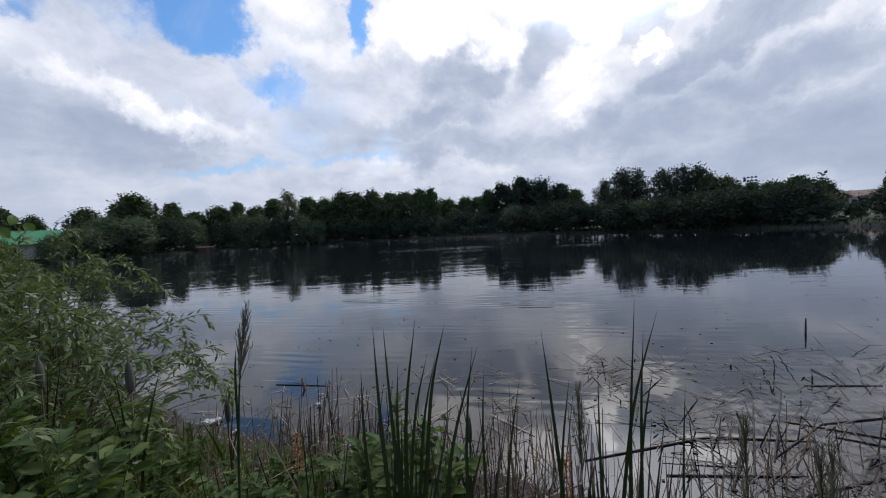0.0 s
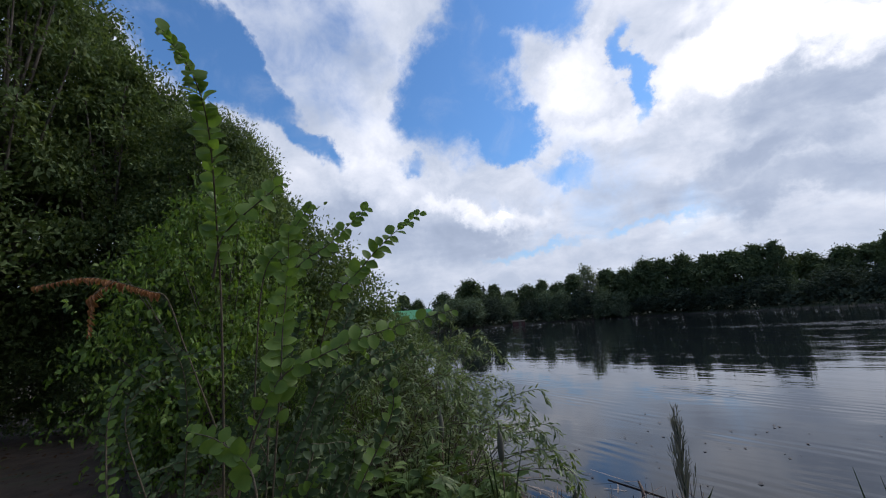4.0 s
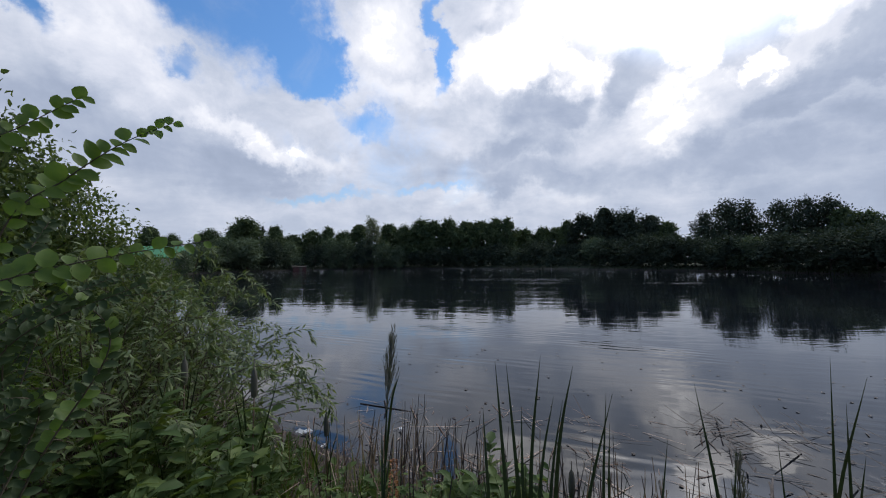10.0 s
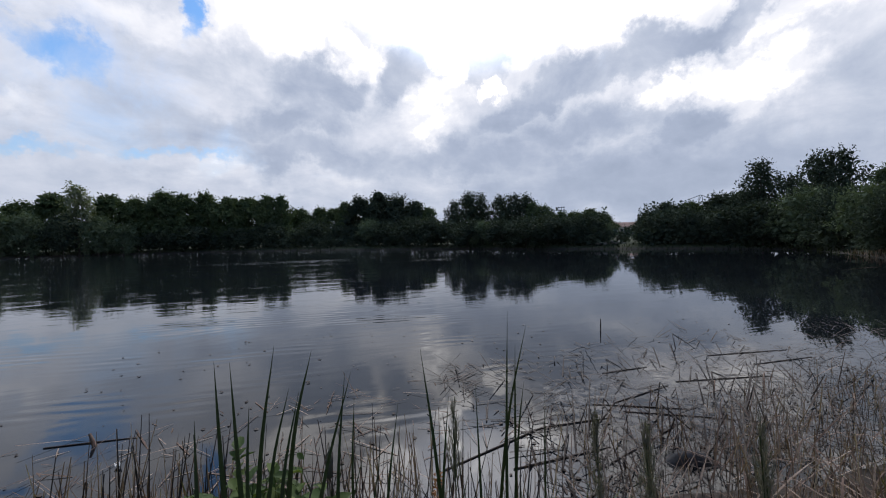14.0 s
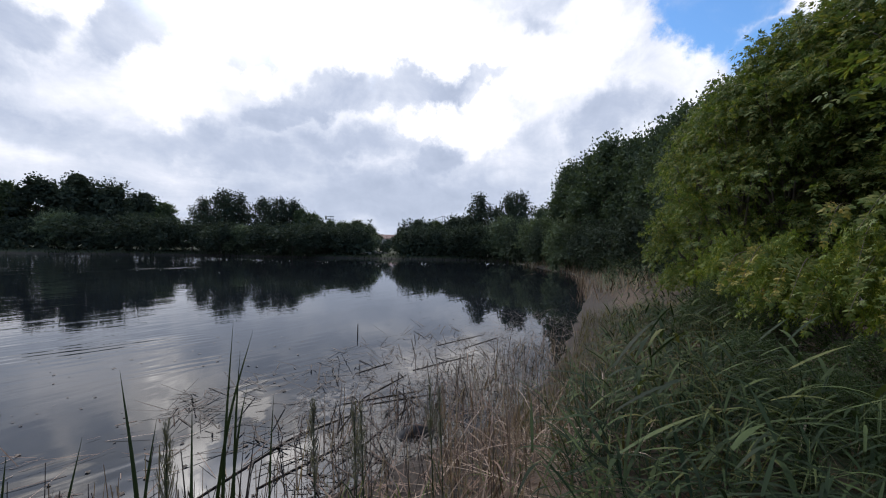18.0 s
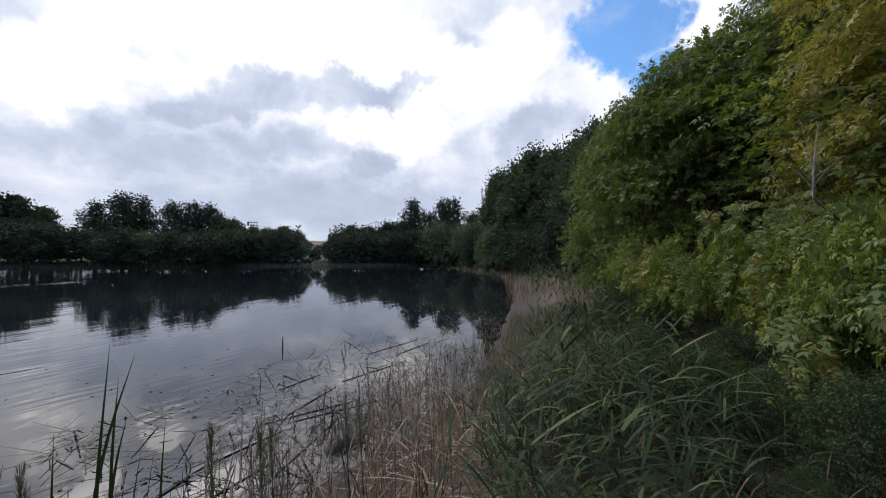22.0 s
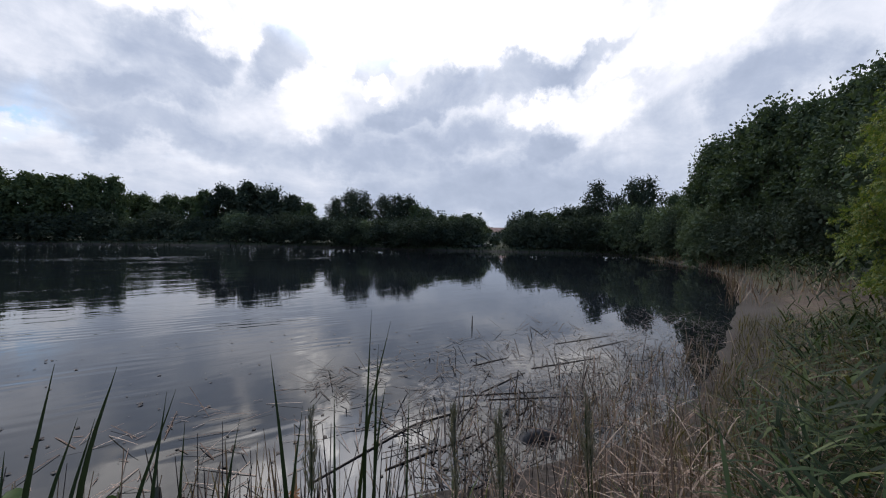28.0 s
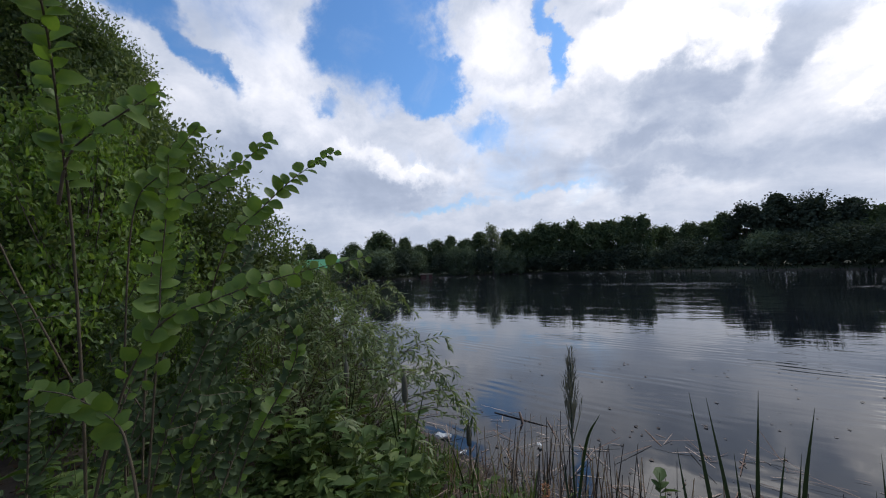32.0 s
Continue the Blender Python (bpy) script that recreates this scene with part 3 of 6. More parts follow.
def crown(rng, lumps, n, size, shape, fill=0.35, droop=0.3, sag=0.0, spray=1, loose=1.0, facing=0.6):
    """Leaves of a crown, singly or in sprays of several that share a twig's direction."""
    p, d = crown_points(rng, lumps, max(n // spray, 1), fill, sag)
    if spray > 1:
        ahead0 = unit(d + rng.normal(size=d.shape) * 0.45 + np.array([0, 0, 0.15 - droop]))
        k = np.repeat(np.arange(len(p)), spray)
        along = np.tile(np.linspace(-0.6, 1.4, spray), len(p))[:, None] * size * loose * 1.6
        p = p[k] + ahead0[k] * along + rng.normal(size=(len(k), 3)) * size * loose * np.array([0.7, 0.7, 0.45])
        d = unit(ahead0[k] * 0.7 + d[k] * 0.5)
    n = len(p)
    ahead = unit(d + rng.normal(size=(n, 3)) * (0.9 if spray == 1 else 0.65) + np.array([0, 0, -droop]))
    up = unit(d * facing + rng.normal(size=(n, 3)) * 0.6 + np.array([0, 0, 0.8]))
    return scatter(shape, p, ahead, up, size * (0.6 + 0.8 * rng.random(n)))


def limbs(rng, height, lumps, radius, lean=0.3, start=0.25):
    top = np.array([rng.normal() * lean, rng.normal() * lean, height * 0.88])
    axis = [(np.array([0, 0, -0.3]), radius * 1.35)]
    for k in (0.12, 0.3, 0.5, 0.7, 0.9, 1.0):
        axis.append((top * k + rng.normal(size=3) * radius * 0.6, radius * (1.05 - k)))
    trunk = [axis]
    for c, r in lumps:
        c = np.array(c, float)
        k = min(max(start, c[2] / height - 0.28), 0.75)
        a = top * k
        mid = (a + c) / 2 + np.array([0, 0, -0.06 * height]) * rng.random()
        trunk.append([(a, radius * (0.8 - 0.7 * k)), (mid, radius * 0.32), (c, radius * 0.14), (c + (c - mid) * 0.12, radius * 0.05)])
    return tubes(trunk, 6)


def random_lumps(rng, height, width, low, count, size=(0.2, 0.34), flat=1.0):
    """Overlapping lumps that fill a tree's outline between low and height."""
    out = []
    for i in range(count):
        k = (i + 0.5) / count
        z = low + (height - low) * (0.08 + 0.84 * k)
        belly = math.sin(math.pi * (0.16 + 0.80 * k)) ** 0.85
        a = i * 2.4 + rng.random() * 0.8
        rr = width * 0.5 * belly * (0.30 + 0.68 * rng.random() ** 0.6)
        s = width * (size[0] + (size[1] - size[0]) * rng.random())
        out.append(((math.cos(a) * rr, math.sin(a) * rr, z), (s * (1.5 - 0.5 * flat), s * (1.5 - 0.5 * flat) * (0.85 + 0.3 * rng.random()), s * flat * (0.75 + 0.35 * rng.random()))))
    return out


def tree_kind(seed, height, width, low, count, n, leaf, mat, shape=DIAMOND, size=(0.2, 0.34), fill=0.35, radius=0.16, droop=0.3, core=34, chunk=0.0, flat=1.0, spray=1, loose=1.0, facing=0.6):
    """The two meshes of a kind of tree: trunk with limbs, and crown."""
    rng = np.random.default_rng(seed)
    lumps = random_lumps(rng, height, width, low, count, size, flat)
    tv, tf = limbs(rng, height, lumps, radius)
    inner = [(c, tuple(q * 0.62 for q in r)) for c, r in lumps]
    if size[1] <= 0.18:
        inner += [((rng.normal() * 0.05 * width, rng.normal() * 0.05 * width, low + (height - low) * (0.12 + 0.15 * k)), (width * w, width * w, height * 0.11)) for k, w in enumerate((0.22, 0.25, 0.25, 0.22, 0.15))] * 2
    cv, cf = joined([crown(rng, lumps, n, leaf, shape, fill, droop, 0.0 if flat == 1.0 else 0.45, spray, loose, facing), crown(rng, inner, core * len(lumps), chunk or min(r[0] for c, r in lumps) * 0.8, shape if flat < 1 else DIAMOND, 0.6, 0.2)])
    trunk = fast_mesh("trunk", tv, tf, M_BARK)
    trunk.shade_smooth()
    return trunk, fast_mesh("crown", cv, cf, mat), height


def plant_tree(kind, x, y, height, spread, turn, name, label, category="tree", group=""):
    trunk, top, h = kind
    s = height / h
    ob = thing(name, Matrix.Translation((x, y, gz(x, y) - 0.05)) @ pose(0, 0, 0, 0, 0, turn) @ Matrix.Diagonal((s * spread, s * spread, s, 1)), label, category, group)
    part("trunk", trunk, ob)
    part("crown", top, ob)
    return ob


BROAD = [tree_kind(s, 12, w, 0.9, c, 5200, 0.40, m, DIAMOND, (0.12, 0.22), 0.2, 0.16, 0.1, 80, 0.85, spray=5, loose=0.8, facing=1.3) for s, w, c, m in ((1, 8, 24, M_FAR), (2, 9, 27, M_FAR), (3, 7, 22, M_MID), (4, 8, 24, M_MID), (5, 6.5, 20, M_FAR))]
# western and middle rows take the lighter green, lifted further for glare
BROAD_PALE = [BROAD[3], BROAD[2], BROAD[2], BROAD[3], BROAD[2]]
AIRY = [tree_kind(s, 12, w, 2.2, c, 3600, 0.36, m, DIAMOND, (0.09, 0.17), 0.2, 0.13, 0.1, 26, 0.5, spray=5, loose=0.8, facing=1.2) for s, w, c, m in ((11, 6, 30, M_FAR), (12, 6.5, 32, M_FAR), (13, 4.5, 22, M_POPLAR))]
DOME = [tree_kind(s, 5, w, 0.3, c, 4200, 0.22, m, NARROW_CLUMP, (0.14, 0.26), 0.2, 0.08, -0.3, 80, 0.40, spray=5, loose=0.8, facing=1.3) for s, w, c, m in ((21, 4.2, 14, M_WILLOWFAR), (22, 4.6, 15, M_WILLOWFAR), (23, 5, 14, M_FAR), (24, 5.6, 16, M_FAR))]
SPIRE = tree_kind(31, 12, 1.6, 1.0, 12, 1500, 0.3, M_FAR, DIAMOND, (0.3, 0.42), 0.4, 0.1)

# far shore: azimuth, distance, height of the top above the ground, spread, kind
LB = "dense dark green broadleaf tree on the far shore"
LA = "tall airy broadleaf tree against the sky"
LW = "round grey-green willow bush at the waterline"


def far_row(rows, kinds, name, label, group, category="tree", widen=1.0, vary=(0.95, 1.05), tall=(0.93, 1.03)):
    rng = random.Random(len(rows) * 7 + len(label))
    for i, (a, d, e, spread, k) in enumerate(rows):
        x, y = polar(a, d)
        h = 2.2 + d * math.tan(radians(e)) - gz(x, y)
        plant_tree(kinds[k], x, y, h * rng.uniform(*tall), spread * widen * rng.uniform(*vary), rng.random() * 360, name, label, category, group)


far_row([(-58, 92, 3.4, 1.1, 0), (-56, 88, 3.2, 1, 3), (-50.6, 150, 4.4, 0.8, 1), (-48.4, 150, 3.7, 0.8, 3), (-44.4, 118, 4.3, 0.9, 3), (-41.8, 116, 5.2, 0.8, 1), (-40, 118, 5.8, 0.9, 0),
         (-36.4, 119, 5.1, 0.9, 2), (-34, 122, 4.5, 1, 1), (-31.5, 124, 4.4, 1, 3)], BROAD_PALE, "broadleaf_tree", LB, "trees of the far western shore", widen=1.15, vary=(0.8, 1.2), tall=(0.89, 1.05))
far_row([(-29.2, 121, 5.0, 0.8, 2), (-27, 122, 4.4, 0.9, 3), (-24.6, 120, 5.7, 0.7, 4), (-20, 116, 5.6, 0.8, 2), (-17.7, 115, 5.8, 0.8, 3), (-15.2, 112, 6.3, 0.8, 0), (-13, 111, 6.5, 0.8, 1),
         (-10.5, 110, 6.5, 0.8, 0), (-8, 108, 6.4, 0.8, 4), (-5.6, 107, 6.4, 0.8, 1), (-3.4, 106, 6.5, 0.7, 2), (-1.5, 105, 6.6, 0.6, 4), (1.2, 112, 4.8, 1, 3), (3.6, 112, 4.7, 1, 3), (5.8, 110, 4.8, 1, 2)],
        BROAD_PALE, "broadleaf_tree", LB, "trees of the middle far shore", widen=1.15, vary=(0.8, 1.2), tall=(0.91, 1.04))
far_row([(7.4, 98, 6.2, 0.7, 2), (9.6, 97, 6.2, 0.8, 4), (12.4, 95, 7.1, 0.8, 0), (15, 93, 6.6, 0.8, 1), (17.8, 92, 6.5, 0.8, 0), (20, 90, 5.2, 0.8, 2), (38, 82, 4.7, 1, 3), (36.3, 84, 5.0, 0.9, 2),
         (40.3, 80, 3.5, 1, 3), (42.4, 78, 3.7, 1.1, 3), (44.4, 77, 4.1, 1.1, 2), (46.2, 78, 3.0, 1, 3), (51.6, 78, 3.1, 1.1, 1), (54, 78, 4.0, 1.1, 0), (56.6, 78, 4.5, 1.1, 3), (59.5, 76, 4.7, 1.1, 1), (61.5, 74, 5.4, 1, 0)],
        BROAD, "broadleaf_tree", LB, "trees of the far eastern shore", widen=1.15, vary=(0.8, 1.2), tall=(0.91, 1.04))
far_row([(-22.7, 112, 7.2, 0.9, 2), (24.2, 88, 6.5, 0.9, 0), (26.5, 87, 7.5, 1.0, 1), (28.3, 87, 7.0, 0.9, 0), (31.3, 86, 6.9, 1, 1), (33.4, 86, 7.1, 1, 0), (35.2, 86, 6.7, 0.9, 1), (63.3, 72, 8.6, 0.8, 0), (68.0, 68, 8.6, 0.7, 1), (69.6, 68, 9.6, 0.8, 0), (66, 72, 7.2, 0.8, 1)],
        AIRY, "tall_tree", LA, "tall trees on the far shore")
far_row([(-38, 116, 5.9, 0.7, 0)], [SPIRE], "poplar_tree", "slim dark columnar poplar", "poplars")
far_row([(-54, 80, 1.6, 1, 0), (-51, 84, 1.4, 1, 1), (-47, 92, 1.6, 1, 0), (-45, 98, 2.4, 1.1, 1), (-42.4, 102, 3.4, 1.2, 0), (-40, 104, 3.6, 1.2, 1), (-37, 107, 3.2, 1.0, 2), (-34.6, 110, 3.2, 1, 0), (-31, 112, 2.6, 1, 2),
         (-28.4, 112, 3.4, 0.9, 0), (-26.4, 112, 3.4, 0.8, 0), (-24, 112, 3.2, 0.9, 2), (-21.2, 110, 3.0, 1, 0), (-19, 109, 2.4, 0.9, 0)], DOME, "willow_bush", LW, "willows of the far western shore", "bush")
far_row([(-15.6, 108, 1.6, 1.6, 2), (-11.6, 106, 2.0, 1.6, 3), (-7, 103, 1.8, 1.6, 2), (-3, 101, 2.6, 1.2, 3), (-0.2, 99, 1.8, 0.8, 0), (2.6, 97, 2.6, 1.1, 3), (6.2, 94, 2.2, 1.3, 3), (8.8, 91, 2.0, 1.4, 2),
         (11, 88, 3.0, 1, 1), (13.8, 86, 2.4, 1.3, 3), (17, 82, 3.0, 1.2, 2), (20.4, 79, 2.9, 1.1, 3), (23, 77, 2.6, 1.3, 2), (26, 74, 2.8, 1.2, 2), (28.6, 74, 2.6, 1.2, 0), (31.6, 71, 2.6, 1.3, 2), (35, 68, 2.8, 1.3, 3)],
        DOME, "willow_bush", LW, "willows of the middle far shore", "bush", 1.15)
far_row([(38.4, 67, 2.8, 1.3, 3), (41.4, 67, 2.6, 1.3, 2), (44, 68, 3.0, 1.2, 3), (46.2, 72, 1.9, 1.2, 1), (48.6, 74, 0.5, 1.2, 3), (51.4, 69, 2.4, 1.3, 2), (54, 67, 3.0, 1.3, 3), (57, 67, 3.0, 1.3, 2), (60.4, 66, 3.2, 1.3, 3), (63.6, 65, 3.4, 1.2, 2),
         (67, 62, 4.6, 1.0, 0), (70, 57, 4.4, 1.0, 2), (72.6, 50, 4.6, 0.9, 1), (74.4, 48, 3.2, 1.0, 2)], DOME, "willow_bush", LW, "willows of the far eastern shore", "bush")

# right shore, nearer: tall dark trees behind the reed belt
SHOREWOOD = [tree_kind(s, 12, w, 0.8, c, 9000, 0.24, m, DIAMOND, (0.09, 0.19), 0.2, 0.15, -0.2, 50, 0.36, spray=6, loose=0.9, facing=1.3) for s, w, c, m in ((41, 4.6, 50, M_SHORE), (42, 5.2, 54, M_SHORE), (43, 4.3, 48, M_SHORE))]
far_row([(72.9, 54, 7.0, 0.99, 0), (75.6, 44, 10.0, 0.85, 2), (77.0, 42, 13.5, 1.06, 0), (80, 38, 15.2, 0.99, 2), (82.2, 36, 16.6, 0.99, 0), (85.4, 33, 17.5, 0.99, 2), (88.6, 28, 17.8, 0.92, 0), (91.6, 24, 19.3, 0.85, 1), (95, 20, 20.5, 0.85, 0), (79, 48, 10, 1.42, 1), (84, 44, 12, 1.42, 1), (98.5, 15, 21, 1.2, 1), (103, 15, 22.5, 1.2, 0), (108, 14.5, 23, 1.2, 1), (114, 14, 25, 1.2, 0)],
        SHOREWOOD, "shore_tree", "tall dark green tree behind the reed belt", "trees along the eastern shore")
far_row([(73.4, 46, 3.2, 1, 2), (76.5, 38, 4.4, 1, 0), (79.5, 34, 3.6, 1, 2), (82.5, 30, 4.4, 1, 3), (86, 25, 5, 0.9, 2)], DOME, "shore_bush", "low grey-green bush under the shore trees", "bushes along the eastern shore", "bush")

# near box elders on the right
ELDER = [tree_kind(s, 8, w, lo, c, n, z, m, PINNATE, (0.11, 0.20), 0.12, 0.11, 0.45, 40, 0.24, 0.5, spray=6, loose=0.55, facing=1.1)
         for s, w, lo, c, n, z, m in ((51, 4.4, 0.4, 34, 8600, 0.235, M_MAPLE_D), (52, 4.2, 2.7, 30, 8600, 0.19, M_MAPLE), (53, 4.2, 0.4, 32, 8200, 0.235, M_MAPLE_D), (54, 4.6, 3.4, 28, 7200, 0.235, M_MAPLE_D))]
far_row([(93.2, 11.5, 20.0, 0.71, 2), (97, 10.6, 22.4, 0.85, 0), (101.5, 10.6, 24.4, 0.80, 3), (106, 11.0, 27.0, 0.95, 3), (112, 10.8, 29.5, 0.99, 0), (120, 9.5, 33, 1.14, 0), (128, 9, 38, 1.14, 2)],
        ELDER, "box_elder_tree", "box elder with dark green compound leaves", "box elders on the eastern bank", vary=(0.95, 1.15))
far_row([(118.5, 7.4, 24.5, 0.66, 1), (129, 6.4, 38, 0.9, 1)], ELDER, "box_elder_tree", "box elder with yellowing compound leaves and a high crown", "box elders on the eastern bank")
SHRUB = [tree_kind(s, 3, 3.2, lo, 36, n, 0.27, m, PINNATE, (0.08, 0.15), 0.15, 0.03, 0.5, 30, 0.18, 0.45, spray=6, loose=0.5, facing=1.4) for s, lo, n, m in ((61, 1.3, 1700, M_SAPLING), (62, 0.5, 1900, M_MAPLE_D))]
far_row([(97, 8.6, 2.0, 0.5, 0), (101.5, 7.0, 3.0, 0.5, 0), (107, 6.4, 3.4, 0.5, 0), (113, 5.8, 3.0, 0.45, 0), (119, 5.0, 5, 0.5, 0), (126, 5.2, 8, 0.8, 1)], SHRUB, "box_elder_sapling", "young box elder with yellow-green leaflets", "box elder saplings", "shrub")

# left: dark thicket
THICK = [tree_kind(s, 8, w, 0.3, c, n, 0.085, m, LEAF, (0.10, 0.20), 0.2, 0.10, 0.0, 230, 0.12, 0.75, spray=9, loose=1.6, facing=0.9) for s, w, c, n, m in ((71, 3.4, 42, 19000, M_BUSH), (72, 3.6, 46, 19000, M_BUSH))]
far_row([(-101, 12, 42, 0.83, 0), (-95, 11, 40, 0.75, 1), (-90.5, 12, 39, 0.75, 0), (-86.5, 10.6, 33.5, 0.83, 1), (-82.5, 11, 33, 0.83, 0), (-107, 10, 40, 0.9, 1), (-114, 9, 38, 1.05, 0), (-78.5, 9, 31, 0.75, 1), (-75.0, 8.4, 30.5, 0.75, 0), (-71.5, 8.0, 26, 0.7, 1)], THICK, "thicket_tree", "dark dense thicket tree on the bank", "trees of the bank thicket")
BUSH = [tree_kind(s, 3, w, 0.1, c * 3, 8000, 0.062, m, LEAF, (0.08, 0.15), 0.2, 0.025, 0.2, 110, 0.07, 0.6, spray=8, loose=1.3, facing=0.9) for s, w, c, m in ((81, 3, 20, M_BUSH), (82, 3.2, 20, M_ELM), (83, 3, 20, M_BUSH))]
far_row([(-71, 6.8, 21.5, 0.75, 0), (-66, 6.4, 17.5, 0.75, 2), (-60, 6.6, 12, 0.8, 2), (-50.5, 6.8, 2.5, 0.6, 0), (-95, 10.2, 4, 0.9, 0), (-86, 9.6, 5, 0.8, 2), (-80.5, 7.6, 7, 0.7, 0), (-100, 9.0, 5, 0.9, 2), (-90, 10.4, 8, 0.9, 2), (-76, 5.2, 22, 0.6, 1), (-73.5, 6.0, 25, 0.6, 2), (-68, 4.4, 3, 0.7, 0), (-62, 4.2, -1.0, 0.6, 1), (-78, 5.8, 10, 0.6, 0), (-55.5, 6.2, 5.5, 0.8, 0)], BUSH, "leafy_bush", "dense dark green leafy bush on the bank", "bushes of the bank thicket", "bush")

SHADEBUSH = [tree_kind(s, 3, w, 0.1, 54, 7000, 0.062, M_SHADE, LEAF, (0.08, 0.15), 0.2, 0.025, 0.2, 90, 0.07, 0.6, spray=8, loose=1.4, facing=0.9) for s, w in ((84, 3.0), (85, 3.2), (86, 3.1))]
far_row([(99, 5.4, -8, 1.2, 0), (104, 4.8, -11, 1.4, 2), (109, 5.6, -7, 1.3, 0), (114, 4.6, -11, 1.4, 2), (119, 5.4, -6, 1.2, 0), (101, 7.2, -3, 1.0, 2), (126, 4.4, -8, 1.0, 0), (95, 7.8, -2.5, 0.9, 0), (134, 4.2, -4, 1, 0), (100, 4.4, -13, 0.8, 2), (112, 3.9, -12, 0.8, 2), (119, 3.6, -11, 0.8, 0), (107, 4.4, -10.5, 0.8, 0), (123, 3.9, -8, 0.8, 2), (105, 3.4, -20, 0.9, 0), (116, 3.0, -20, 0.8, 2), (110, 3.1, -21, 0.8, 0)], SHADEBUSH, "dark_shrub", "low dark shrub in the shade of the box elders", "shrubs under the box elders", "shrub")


def undergrowth():
    """Brush that closes the far shore between and behind the trees."""
    rng = np.random.default_rng(90)
    pts = []
    for band, n, top in (((1.5, 6.0), 46000, 3.0), ((8.0, 16.0), 36000, 7.0), ((18.0, 26.0), 16000, 7.5), ((32.0, 44.0), 9000, 4.5)):
        k = rng.integers(0, len(RING), n)
        c = RING[k] + rng.normal(size=(n, 2)) * 2.0
        away = unit(c - np.array([0.0, 48.0]))
        c = c + away * (band[0] + (band[1] - band[0]) * rng.random((n, 1)))
        far = np.hypot(c[:, 0], c[:, 1]) > 36
        c = c[far]
        d = shore_distance(c[:, 0], c[:, 1])
        a = np.degrees(np.arctan2(c[:, 0], c[:, 1]))
        keep = (d > 1.0) & ~((a > 46.5) & (a < 50.5) & (d > 2)) & ~((a < -46.5) & (a > -56))
        c = c[keep]
        bump = 0.55 + 0.45 * np.clip(0.5 + 0.5 * wobble(c[:, 0], c[:, 1], 6.0), 0, 1)
        z = ground_z(c[:, 0], c[:, 1]) + top * bump * rng.random(len(c)) ** 0.8
        pts.append(np.stack([c[:, 0], c[:, 1], z], 1))
    p = np.concatenate(pts)
    n = len(p)
    v, f = scatter(DIAMOND, p, rng.normal(size=(n, 3)) + (0, 0, 0.2), rng.normal(size=(n, 3)) * 0.7 + (0, -0.5, 0.6), 0.35 + 0.45 * rng.random(n))
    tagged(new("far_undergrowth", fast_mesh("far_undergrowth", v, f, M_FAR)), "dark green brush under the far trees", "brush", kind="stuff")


undergrowth()


# ---------------------------------------------------------------- blades, reeds, grass
def blades(p0, ahead, length, width, droop, segs=4, tip=0.04, belly=0.35):
    """Long leaves from p0 along ahead, drooping: vertices and quads. All arrays of one length."""
    n = len(p0)
    ahead = unit(ahead)
    ref = np.where(np.abs(ahead[:, 2:3]) > 0.97, np.array([[0.0, 1.0, 0.0]]), np.array([[0.0, 0.0, 1.0]]))
    side = unit(np.cross(ahead, ref))
    s = np.linspace(0, 1, segs + 1)
    mid = p0[:, None] + length[:, None, None] * (ahead[:, None] * s[None, :, None] + np.array([0, 0, -1.0]) * (droop[:, None] * s[None] ** 2)[:, :, None])
    w = np.clip(np.minimum(0.55 + s / belly * 0.45, 1.0) * (1 - np.clip((s - belly) / (1 - belly), 0, 1) ** 1.6), tip, 1)
    off = side[:, None] * (width[:, None, None] * 0.5 * w[None, :, None])
    v = np.stack([mid - off, mid + off], 2).reshape(n, -1, 3)
    q = np.array([(2 * i, 2 * i + 1, 2 * i + 3, 2 * i + 2) for i in range(segs)])
    f = q[None] + (np.arange(n) * 2 * (segs + 1))[:, None, None]
    return v.reshape(-1, 3), f.reshape(-1, 4)


def up_dirs(rng, n, tilt):
    a = rng.random(n) * 2 * math.pi
    k = np.abs(rng.normal(size=n)) * tilt
    return np.stack([np.sin(a) * np.sin(k), np.cos(a) * np.sin(k), np.cos(k)], 1)


def on_ground(x, y):
    return np.stack([x, y, ground_z(x, y)], 1)


def along_shore(rng, n, x0, x1, d0, d1):
    """Ground places near the waterline between two values of x on the near side."""
    out = np.zeros((0, 2))
    while len(out) < n:
        x = x0 + (x1 - x0) * rng.random(n * 3)
        near = np.interp(x, SHORE[:18, 0], SHORE[:18, 1])
        y = near - (d0 + (d1 - d0) * rng.random(n * 3)) * 1.15
        d = shore_distance(x, y)
        ok = (d > d0) & (d < d1)
        out = np.concatenate([out, np.stack([x[ok], y[ok]], 1)])
    return out[:n]


def bearing(p):
    """Degrees clockwise from +y, as seen from the stand."""
    return np.degrees(np.arctan2(p[:, 0] - 0.4, p[:, 1] - 0.6))


